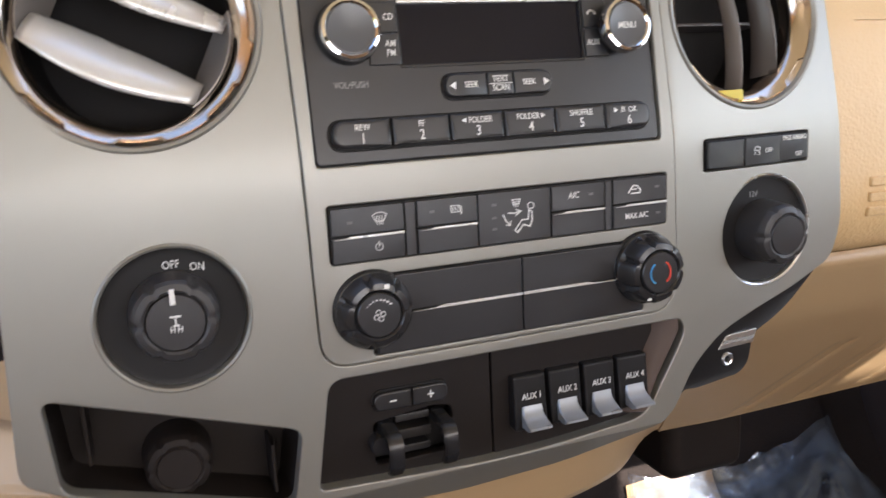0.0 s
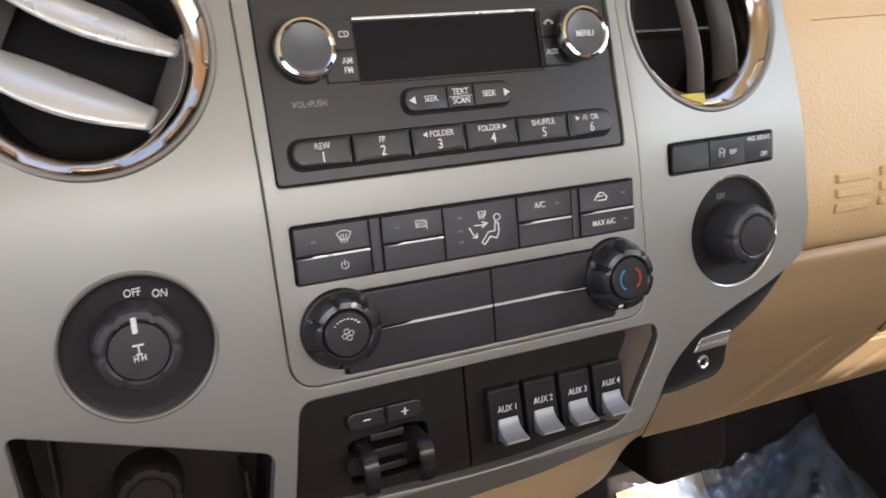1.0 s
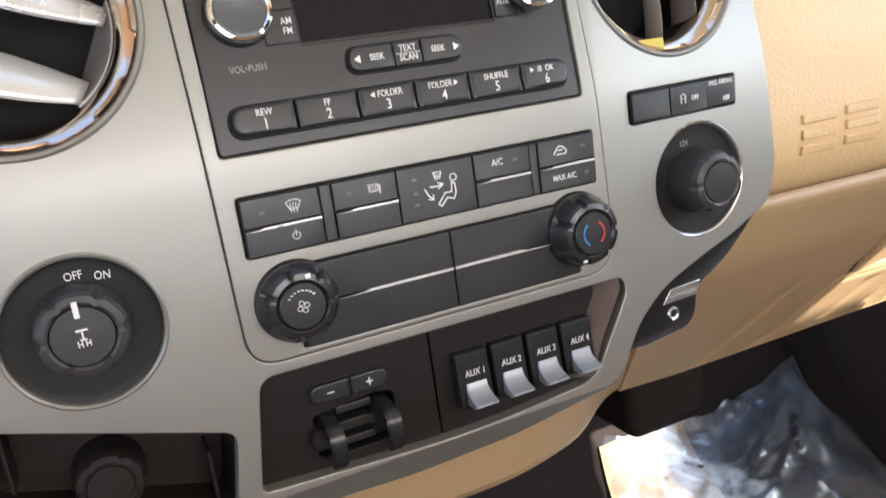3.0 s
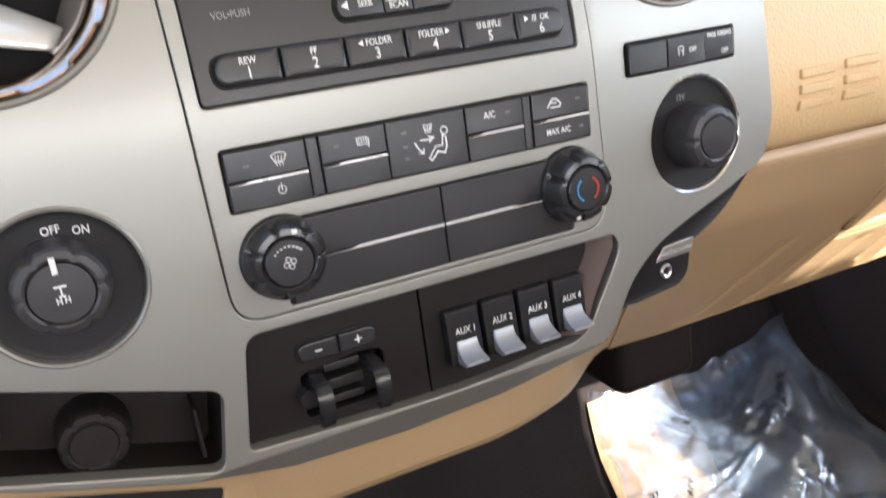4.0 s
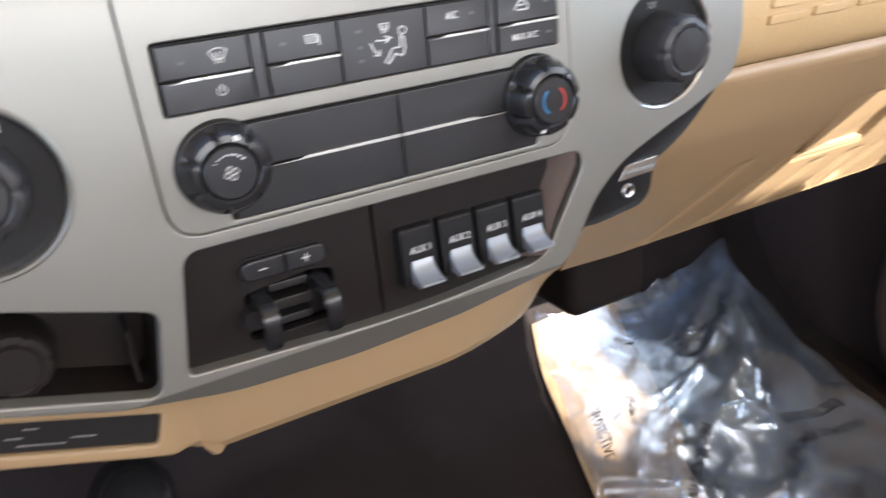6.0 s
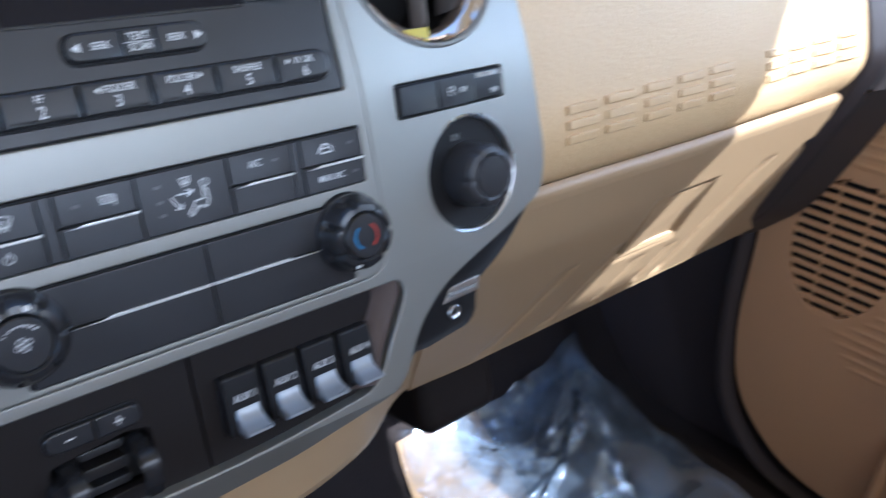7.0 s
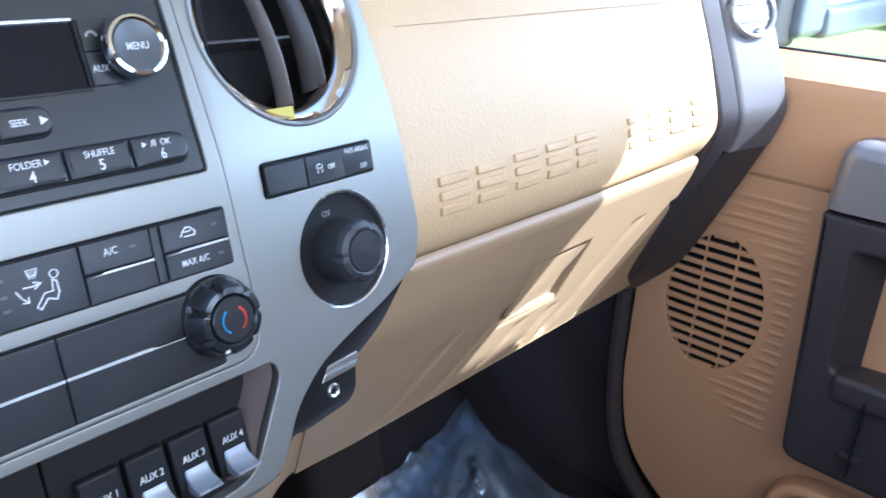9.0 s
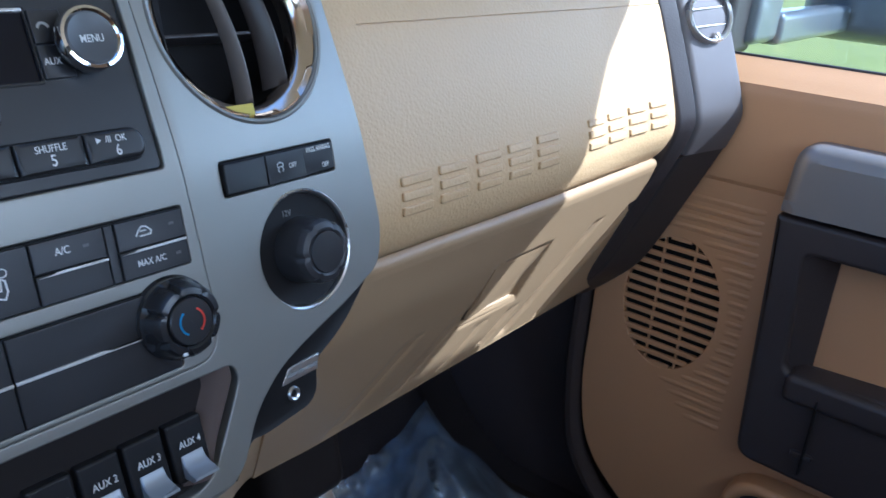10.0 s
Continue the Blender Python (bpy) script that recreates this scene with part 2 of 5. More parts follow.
def plate(outlines, front, depth, bevel=0.0, into=None):
    """A plate in the x-z plane, cut out by the outlines (the inner ones are holes), its front at y = front, with rounded edges."""
    cu = bpy.data.curves.new("outline", "CURVE")
    cu.dimensions, cu.fill_mode = "2D", "BOTH"
    for pts in outlines:
        sp = cu.splines.new("POLY")
        sp.points.add(len(pts) - 1)
        for q, (x, z) in zip(sp.points, pts):
            q.co = (x, z, 0, 1)
        sp.use_cyclic_u = True
    cu.extrude = max(depth / 2 - bevel, 0.0)
    cu.bevel_depth, cu.bevel_resolution, cu.offset = bevel, 2 if bevel else 0, -bevel
    ob = bpy.data.objects.new("outline", cu)
    me = bpy.data.meshes.new_from_object(ob)
    bm = into or bmesh.new()
    start = len(bm.verts)
    bm.from_mesh(me)
    bm.verts.ensure_lookup_table()
    for v in bm.verts[start:]:
        x, z, up = v.co
        v.co = (x, front + depth / 2 - up, z)
    bmesh.ops.remove_doubles(bm, verts=bm.verts[start:], dist=0.00002)
    bpy.data.objects.remove(ob)
    bpy.data.curves.remove(cu)
    bpy.data.meshes.remove(me)
    return bm


def bend(bm, rule, levels_z=(), levels_x=()):
    """Cuts the mesh along levels and moves it in y by rule(x, z)."""
    for axis, levels in ((2, levels_z), (0, levels_x)):
        for v in levels:
            co, no = [0, 0, 0], [0, 0, 0]
            co[axis], no[axis] = v, 1
            bmesh.ops.bisect_plane(bm, geom=bm.verts[:] + bm.edges[:] + bm.faces[:], plane_co=co, plane_no=no)
    for v in bm.verts:
        v.co.y += rule(v.co.x, v.co.z)
    return bm


def spin(profile, cx, cz, n=48, flute=0, depth=0.0, into=None, band=None):
    """Turns (radius, y) pairs round the axis that leaves the face at (cx, cz); flutes cut into the band of rows given."""
    bm = into or bmesh.new()
    rows = []
    for k, (r, y) in enumerate(profile):
        ring = []
        for i in range(n):
            a = 2 * pi * i / n
            rr = r
            if flute and (band is None or band[0] <= k <= band[1]):
                rr = r - depth * max(0.0, cos(a * flute)) ** 6
            ring.append(bm.verts.new((cx + rr * cos(a), y, cz + rr * sin(a))))
        rows.append(ring)
    for a, b in zip(rows, rows[1:]):
        for i in range(n):
            bm.faces.new((a[i], a[(i + 1) % n], b[(i + 1) % n], b[i]))
    bmesh.ops.recalc_face_normals(bm, faces=bm.faces)
    return bm


def block(x0, y0, z0, x1, y1, z1, r=0.0, into=None, segments=2):
    bm = into or bmesh.new()
    made = bmesh.ops.create_cube(bm, size=1)["verts"]
    for v in made:
        v.co = ((x0 + x1) / 2 + v.co.x * (x1 - x0), (y0 + y1) / 2 + v.co.y * (y1 - y0), (z0 + z1) / 2 + v.co.z * (z1 - z0))
    if r:
        edges = list({e for v in made for e in v.link_edges})
        bmesh.ops.bevel(bm, geom=edges, offset=r, segments=segments, affect="EDGES", profile=0.5)
    return bm


def sheet(nu, nv, place, closed=False, into=None):
    """A grid of points place(u, v), u and v from 0 to 1."""
    bm = into or bmesh.new()
    rows = [[bm.verts.new(place(i / nu, j / nv)) for i in range(nu + (0 if closed else 1))] for j in range(nv + 1)]
    for a, b in zip(rows, rows[1:]):
        for i in range(nu):
            k = (i + 1) % len(a)
            bm.faces.new((a[i], a[k], b[k], b[i]))
    return bm


def stroke(points, width, y, into=None, thick=0.00025):
    """A thin printed line along (x, z) points on a face at y."""
    bm = into or bmesh.new()
    for (ax, az), (bx, bz) in zip(points, points[1:]):
        d = Vector((bx - ax, bz - az))
        if d.length < 1e-7:
            continue
        d = d.normalized() * width / 2
        n = Vector((-d.y, d.x))
        q = [(ax - d.x + n.x, az - d.y + n.y), (bx + d.x + n.x, bz + d.y + n.y), (bx + d.x - n.x, bz + d.y - n.y), (ax - d.x - n.x, az - d.y - n.y)]
        top = [bm.verts.new((x, y - thick, z)) for x, z in q]
        low = [bm.verts.new((x, y, z)) for x, z in q]
        bm.faces.new(top)
        for i in range(4):
            bm.faces.new((top[i], top[(i + 1) % 4], low[(i + 1) % 4], low[i]))
    bmesh.ops.recalc_face_normals(bm, faces=bm.faces)
    return bm


def shrink(bm, cx, cz, kx, kz):
    """Scales a printed mark about its centre."""
    for v in bm.verts:
        v.co.x, v.co.z = cx + (v.co.x - cx) * kx, cz + (v.co.z - cz) * kz
    return bm


def words(body, size, x, y, z, align="CENTER", squeeze=0.82, thick=0.00025, lean=0.0):
    """Lettering in the built-in font on a face at y, centred on z."""
    cu = bpy.data.curves.new("words", "FONT")
    cu.body, cu.size, cu.align_x, cu.align_y = body, size, align, "CENTER"
    cu.resolution_u, cu.extrude, cu.offset = 3, thick / 2, size * 0.004
    ob = bpy.data.objects.new("words", cu)
    me = bpy.data.meshes.new_from_object(ob)
    bm = bmesh.new()
    bm.from_mesh(me)
    for v in bm.verts:
        a, b, up = v.co
        a, b = a * squeeze * cos(lean) - b * sin(lean), a * squeeze * sin(lean) + b * cos(lean)
        v.co = (x + a, y - thick / 2 - up, z + b)
    bpy.data.objects.remove(ob)
    bpy.data.curves.remove(cu)
    bpy.data.meshes.remove(me)
    return bm


def arc(cx, cz, r, a0, a1, n=12, rz=None):
    return [(cx + r * cos(radians(a0 + (a1 - a0) * i / n)), cz + (rz or r) * sin(radians(a0 + (a1 - a0) * i / n))) for i in range(n + 1)]


def face_y(x, z):
    """How far the dash face falls back: above the climate keys, and out towards its two wings."""
    y = 0.165 * (sqrt((z - 0.022) ** 2 + 0.00015) + z - 0.022) / 2 * 1.0
    if x > 0.207:
        y += 0.08 * (x - 0.207)
    return y + 0.7 * max(0.0, -0.1535 - z)


def mix(a, b, u):
    return a + (b - a) * min(1.0, max(0.0, u))


def ease(u):
    u = min(1.0, max(0.0, u))
    return u * u * (3 - 2 * u)


RADIO = FACE @ pose(0, 0, 0.022, -9.4)
LEVELS = [0.0, 0.01, 0.018, 0.026, 0.034, 0.045, 0.06, 0.09, 0.12, 0.15]

# ---- the cabin round the camera ----
WORLD = Matrix.Identity(4)


def wall_opening(points, hole, x, depth):
    """An upright side wall in the y-z plane at x with an opening."""
    bm = plate([points, hole], 0, depth, 0.004)
    for v in bm.verts:
        v.co = (x + v.co.y, v.co.x, v.co.z)
    bmesh.ops.recalc_face_normals(bm, faces=bm.faces)
    return bm


SIDE = [(-2.1, -0.15), (1.05, -0.15), (1.05, 0.72), (0.62, 0.80), (0.30, 1.06), (0.02, 1.30), (-2.1, 1.32)]
GLAZED = rounded([(-0.95, 0.634), (0.012, 0.634), (0.012, 0.870), (-0.126, 0.944), (-0.220, 1.003), (-0.280, 1.026), (-0.360, 1.043), (-0.95, 1.07)], [0.03, 0.012, 0.03, 0.04, 0.04, 0.04, 0.04, 0.05])
# Window opening whose unseen upper and rear edges are cut to shape sun patches.
SUN_CUT_RIGHT = rounded([(-0.640, 0.890), (-0.490, 0.765), (-0.390, 0.668), (-0.330, 0.634), (0.012, 0.634), (0.012, 0.915), (-0.126, 0.985), (-0.267, 1.042), (-0.355, 1.083), (-0.430, 1.100), (-0.560, 1.106), (-0.560, 1.090), (-0.540, 1.090), (-0.396, 0.920), (-0.500, 0.903), (-0.610, 0.942), (-0.660, 0.950)], [0.01, 0.02, 0.02, 0.02, 0.012, 0.03, 0.04, 0.03, 0.03, 0.02, 0.004, 0.004, 0.01, 0.003, 0.02, 0.02, 0.03])
solid("wall_right", wall_opening(SIDE, SUN_CUT_RIGHT, 0.80, 0.03), KICK, "dark cab side with a window opening cut to shape the sun patches", "wall", WORLD, kind="structure")
solid("wall_left", wall_opening(SIDE, GLAZED, -0.86, 0.03), TAN_DOOR, "tan cab side beside the driver with a window opening", "wall", WORLD, kind="structure")
solid("wall_rear", plate([box2(-0.86, -0.15, 0.83, 1.32), box2(-0.62, 0.83, 0.6, 1.15, 0.05)], -1.08, 0.04), TRIM, "dark rear cab wall with a wide window opening", "wall", WORLD, kind="structure")
solid("ceiling", block(-0.86, -2.1, 1.25, 0.80, 0.10, 1.29, 0.01), HEADLINER, "light tan cloth headliner", "ceiling", WORLD, kind="structure")


def floor_rise(x, y):
    """Height of the cab floor: level, rising to the firewall, with a hump along the middle."""
    return 0.055 + 0.42 * ease((y - 0.20) / 0.42) + 0.12 * math.exp(-((x + 0.04) / 0.15) ** 4) - 0.075 * ease((x - 0.67) / 0.06)


def floor_place(u, v):
    x, y = -0.86 + 1.66 * u, -2.1 + 2.75 * v
    return (x, y, floor_rise(x, y) + 0.004 * noise.noise((x * 9, y * 9, 0)))


solid("floor", sheet(64, 90, floor_place), CARPET, "dark brown carpeted cab floor with a centre hump", "floor", WORLD, kind="structure")
# a plain seat front closes the cab behind the camera
bm = block(-0.78, -1.02, 0.05, 0.72, -0.44, 0.33, 0.05, segments=4)
block(-0.78, -1.06, 0.33, 0.72, -0.88, 0.80, 0.05, bm, 4)
solid("seat_front", bm, SEAT, "plain tan cloth seat front closing the cab", "seat", WORLD, kind="structure")
solid("firewall", block(-0.86, 0.60, 0.1, 0.80, 0.64, 0.80), KICK, "dark firewall behind the dash", "wall", WORLD, kind="structure")

# ---- ground and what is outside ----
solid("ground", sheet(40, 40, lambda u, v: ((u - 0.5) * 2400, (v - 0.5) * 2400, -0.95)), GRASS, "mown green lawn reaching to the horizon", "ground", WORLD, kind="structure")


# ---- dash: large tan forms ----
def pad_y(z):
    """Depth of the passenger pad at a height."""
    pts = [(-0.086, 0.066), (-0.082, 0.054), (-0.077, 0.0425), (-0.070, 0.0322), (-0.062, 0.0255), (-0.05, 0.0200), (-0.036, 0.0170), (-0.02, 0.0167), (0.03, 0.020), (0.08, 0.027), (0.13, 0.04), (0.17, 0.062), (0.20, 0.10), (0.215, 0.16), (0.22, 0.30), (0.22, 0.62)]
    for (z0, y0), (z1, y1) in zip(pts, pts[1:]):
        if z <= z1:
            return mix(y0, y1, (z - z0) / (z1 - z0) if z1 > z0 else 1)
    return pts[-1][1]


def pad_face(x, z):
    """The pad comes forward towards the door and flares out to its end strip."""
    return pad_y(z) - 0.012 * ease((x - 0.32) / 0.28) - 0.013 * ease((x - 0.66) / 0.12) * ease((z + 0.09) / 0.05)


def near(x):
    """How far the lower dash falls back beside the centre stack."""
    return 0.011 * (1 - ease((x - 0.32) / 0.28))


def sink(x, y, z, share=1.0):
    """The lower dash leans back under the pad, away from a seated viewer."""
    k = 1 + 0.085 * share * min(1.0, max(0.0, (-0.086 - z) / 0.1285))
    return (-0.02 + (x + 0.02) * k, -0.395 + (y + 0.395) * k, 0.075 + (z - 0.075) * k)


def lower_place(x, v):
    """The tan shell below the crease: v runs from the crease down to its lower edge and on under the dash."""
    side = 0.5 * ease((x - 0.12) / 0.15) + 0.5 * ease((x - 0.19) / 0.10)
    right = [(0.0245 + near(x), -0.0750), (0.0470, -0.115), (0.0755, -0.165), (0.0985, -0.206), (0.104, -0.2145), (0.125, -0.2145), (0.30, -0.19)]
    rise = foot = 0.0
    if x < -0.012:
        foot = 0.30 * (-0.012 - x) + 0.0055 * ease((-0.012 - x) / 0.012)
        rise = 0.30 * (-0.012 - x) - 0.007 * ease((-0.012 - x) / 0.02)
    left = [(0.110, -0.084), (0.100, -0.156 + rise), (0.0185, -0.1645 + rise), (0.0240, -0.2030 + foot), (0.0275, -0.2085 + foot), (0.05, -0.2065 + foot), (0.30, -0.19)]
    k = min(int(v * 6), 5)
    f = v * 6 - k
    yl, zl = mix(left[k][0], left[k + 1][0], f), mix(left[k][1], left[k + 1][1], f)
    yr, zr = mix(right[k][0], right[k + 1][0], f), mix(right[k][1], right[k + 1][1], f)
    return sink(x, mix(yl, yr, side), mix(zl, zr, side), side)


dash = thing("dashboard", (0.5, 0.05, -0.02), "tan grained dashboard with dark end trim beside the door", "dashboard")


PAD_ROWS = sorted([-0.086 + 0.0045 * i for i in range(69)] + [0.0840, 0.0843, 0.0847, 0.0851])


def pad_place(u, v):
    x, z = mix(0.325, 0.779, u), PAD_ROWS[round(v * (len(PAD_ROWS) - 1))]
    y = pad_face(x, z)
    end = max(0.0, (x - 0.766) / 0.013)
    if 0.0842 < z < 0.0848 and x > 0.367:
        y += 0.0016
    return (x, y + 0.003 * end * end, z)


bm = sheet(66, len(PAD_ROWS) - 1, pad_place)
bm.normal_update()
bmesh.ops.solidify(bm, geom=bm.faces[:], thickness=0.003)
part("pad", bm, TAN, dash)
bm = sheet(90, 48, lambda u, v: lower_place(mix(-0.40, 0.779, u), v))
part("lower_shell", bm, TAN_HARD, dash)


def cap_profile(k):
    pts = [(0.30, 0.20), (0.10, 0.19), (0.022, 0.15), (0.005, 0.085), (-0.008, -0.010), (-0.010, -0.038), (-0.002, -0.055), (0.011, -0.075), (0.059, -0.138), (0.120, -0.215), (0.20, -0.262), (0.30, -0.275)]
    return pts[k]


def end_cap(x0, x1, back, r, flare=0.0, first=0, last=12):
    """The dash end: a solid that follows the dash's side outline."""
    bm = bmesh.new()
    rim = rounded([(cap_profile(k)[0] + back, cap_profile(k)[1]) for k in range(first, last)], [0] + [0.03] * (last - first - 2) + [0], 4)
    a = [bm.verts.new((x0, y, z)) for y, z in rim]
    b = [bm.verts.new((x1, y - flare, z)) for y, z in rim]
    edges = []
    for i in range(len(rim) - 1):
        bm.faces.new((a[i], a[i + 1], b[i + 1], b[i]))
        edges += [bm.edges.get((a[i], a[i + 1])), bm.edges.get((b[i], b[i + 1]))]
    bm.faces.new(a[::-1])
    bm.faces.new(b)
    bmesh.ops.recalc_face_normals(bm, faces=bm.faces)
    bmesh.ops.bevel(bm, geom=edges, offset=r, segments=3, affect="EDGES", profile=0.5)
    return bm


part("end_strip", end_cap(0.779, 0.797, 0.0, 0.003, 0.012), TRIM, dash, "charcoal strip along the dash end")
part("end_cap", end_cap(0.797, 0.853, -0.013, 0.007, 0.030, 0, 8), END_CAP, dash, "graphite grey end cap")
part("end_cap_low", end_cap(0.797, 0.851, -0.011, 0.005, 0.030, 7, 12), END_CAP_LOW, dash, "darker charcoal lower part of the end cap")

# ---- centre stack ----
stack = thing("center_stack", (0.0985, 0, -0.02), "satin silver centre stack face with recessed openings", "dash panel")
INNER = rounded([(-0.0090, -0.0815), (0.2040, -0.0815), (0.2062, -0.05), (0.1985, 0.16), (-0.0133, 0.16), (-0.0098, -0.05)], [0.026, 0.026, 0.004, 0, 0, 0.004], 8)
HOLES_IN = [box2(-0.0045, 0.0215, 0.195, 0.17, 0.003), box2(-0.0012, -0.0285, 0.1985, 0.0012, 0.002),
            box2(0.018, -0.0785, 0.183, -0.036, 0.002)]
bm = plate([INNER, box2(-0.0045, 0.0203, 0.195, 0.152, 0.003), HOLES_IN[1],
            rounded([(0.018, -0.0785), (0.183, -0.0785), (0.183, -0.036), (0.018, -0.036)], 0.002)], -0.0008, 0.006, 0.0009)
part("center_bezel", bend(bm, face_y, LEVELS), SILVER, stack)
GROOVE = rounded([(-0.0094, -0.0819), (0.2044, -0.0819), (0.2066, -0.05), (0.1989, 0.165), (-0.0137, 0.165), (-0.0102, -0.05)], [0.027, 0.027, 0.004, 0, 0, 0.004], 8)
# the outer shell of the stack: two wings joined below the centre bezel
OUTER = rounded([(-0.152, -0.112), (-0.118, -0.130), (-0.031, -0.159), (0.007, -0.1705), (0.07, -0.1748), (0.134, -0.1705), (0.196, -0.1555), (0.207, -0.147),
                 (0.222, -0.121), (0.244, -0.1035), (0.272, -0.0935), (0.305, -0.0835), (0.340, -0.069), (0.3475, -0.045), (0.340, 0.04), (0.330, 0.175), (-0.140, 0.175), (-0.147, 0.0)],
                [0.008, 0.01, 0.01, 0.01, 0.01, 0.01, 0.006, 0.006, 0.012, 0.012, 0.01, 0.01, 0.010, 0.01, 0.01, 0, 0, 0.02], 6)
POCKET = rounded([(-0.0160, -0.1475), (0.100, -0.1535), (0.186, -0.1465), (0.214, -0.098), (0.211, -0.0885), (-0.0065, -0.0885)], [0.004, 0.05, 0.012, 0.008, 0.008, 0.008])
TRAY = rounded([(-0.1350, -0.1205), (-0.0294, -0.1535), (-0.0220, -0.1120), (-0.1383, -0.0735)], 0.007)
VENT_L, VENT_R = (-0.082, 0.0925), (0.2675, 0.0920)
DIAL, SOCKET = (-0.0768, -0.0440), (0.2765, -0.0425)
bm = plate([OUTER, GROOVE, POCKET, TRAY, circle(*DIAL, 0.0336), circle(*SOCKET, 0.0336), circle(*VENT_L, 0.0560), circle(*VENT_R, 0.0560),
            box2(0.2265, -0.0015, 0.3130, 0.0175, 0.0025)], 0.0, 0.010, 0.0010)
part("outer_shell", bend(bm, face_y, [-0.1535] + LEVELS, [0.207]), SILVER, stack)
bm = plate([box2(-0.0195, -0.155, 0.23, 0.165)], 0.034, 0.004)
part("backing", bm, GAP, stack, "dark hollow behind the openings")
for cx, cz, r, name in ((*DIAL, 0.0336, "dial_rim"), (*SOCKET, 0.0336, "socket_rim")):
    y = face_y(cx, cz)
    part(name, spin([(r + 0.0026, y + 0.001), (r + 0.0024, y - 0.0008), (r + 0.0015, y - 0.0015), (r + 0.0004, y - 0.0008), (r - 0.0002, y + 0.004)], cx, cz, 64), SATIN if cx > 0 else SILVER, stack, "narrow bright rim")

# ---- air vents ----
def vent(name, cx, cz, label, blades, swing):
    """A round vent: stepped chrome ring, deep dark barrel and its blades."""
    y = face_y(cx, cz)
    fr = FACE @ pose(cx, y, cz, -9.4, 0, 4.6 if cx > 0.1 else -2)
    v = thing(name, (0, 0, 0), label, "air vent", fr, "round dash vents")
    part("outer_rim", spin([(0.0600, 0.004), (0.0600, 0.0000), (0.0590, -0.0012), (0.0574, -0.0008), (0.0562, 0.0020), (0.0558, 0.010)], 0, 0, 72), SILVER, v, "rounded silver lip")
    bm = bmesh.new()
    # a broad sloped chrome band whose outer edge is stepped, over a smooth inner band
    n = 144
    rows = []
    for k in range(9):
        ring = []
        for i in range(n):
            a = 2 * pi * (i + 5) / n
            high = (i // 9) % 2 == 0
            seat = 0.0553 if high else 0.0530
            r, yy = ((0.0564, 0.0040), (0.0563, 0.0010), (seat + 0.0003, 0.0018 + (0.0563 - seat) * 0.8), (seat + 0.0001, 0.0008 + (0.0563 - seat) * 0.8), (0.0505, 0.0052), (0.0488, 0.0076), (0.0475, 0.0100), (0.0470, 0.0116), (0.0468, 0.0180))[k]
            ring.append(bm.verts.new((r * cos(a), yy, r * sin(a))))
        rows.append(ring)
    for a, b in zip(rows, rows[1:]):
        for i in range(n):
            bm.faces.new((a[i], a[(i + 1) % n], b[(i + 1) % n], b[i]))
    bmesh.ops.recalc_face_normals(bm, faces=bm.faces)
    part("chrome_ring", bm, RING, v, "stepped chrome ring", 25)
    part("barrel", spin([(0.0472, 0.014), (0.0470, 0.02), (0.046, 0.05), (0.043, 0.060), (0.0001, 0.061)], 0, 0, 48), GAP, v, "deep black barrel")
    if cx < 0.1:
        # flat cheeks close the sides of the blade drum
        for s in (-1, 1):
            rim = [(0.0466 * sin(radians(a)) * s, 0.0466 * cos(radians(a))) for a in range(57, 124, 4)]
            bm = bmesh.new()
            c, si = cos(swing), sin(swing)
            front = [bm.verts.new((x * c - z * si, 0.012, x * si + z * c)) for x, z in rim]
            inner = [bm.verts.new((0.0360 * s * c - z * 0.86 * si, 0.036, 0.0360 * s * si + z * 0.86 * c)) for x, z in rim]
            for i in range(len(rim) - 1):
                bm.faces.new((front[i], front[i + 1], inner[i + 1], inner[i]))
            bmesh.ops.recalc_face_normals(bm, faces=bm.faces)
            bmesh.ops.solidify(bm, geom=bm.faces[:], thickness=0.001)
            part("cheek", bm, SILVER_DARK, v, "grey side cheek")
    for off, width, tilt, mat in blades:
        half = sqrt(max(0.0466 ** 2 - off ** 2, 0.0001)) if cx > 0.1 else min(0.0400, sqrt(0.0466 ** 2 - off ** 2))

        def place(s, t, half=half, off=off, width=width, tilt=tilt):
            along = (s * 2 - 1) * half
            bow = 0.010 * (1 - (along / 0.048) ** 2)
            a = 2 * pi * t
            leaf = (0.42 + 0.58 * sin(pi * (0.14 + 0.80 * s))) if cx < 0.1 else 1.0 - 0.36 * s
            across, deep = width / 2 * cos(a) * leaf, (0.0046 if cx < 0.1 else 0.0016) * sin(a) * leaf
            p = Vector((along, 0.020 - bow + across * sin(tilt) + deep * cos(tilt), off + across * cos(tilt) - deep * sin(tilt) - (0.0035 * sin(pi * s) if cx < 0.1 else 0.0)))
            c, si = cos(swing), sin(swing)
            return (p.x * c - p.z * si, p.y, p.x * si + p.z * c)

        bm = bmesh.new()
        rows = [[bm.verts.new(place(i / 20, j / 20)) for j in range(20)] for i in range(21)]
        for a, b in zip(rows, rows[1:]):
            for j in range(20):
                bm.faces.new((a[j], a[(j + 1) % 20], b[(j + 1) % 20], b[j]))
        bm.faces.new(rows[0])
        bm.faces.new(rows[-1])
        bmesh.ops.recalc_face_normals(bm, faces=bm.faces)
        part("blade", bm, mat, v, smooth=80)
    return v


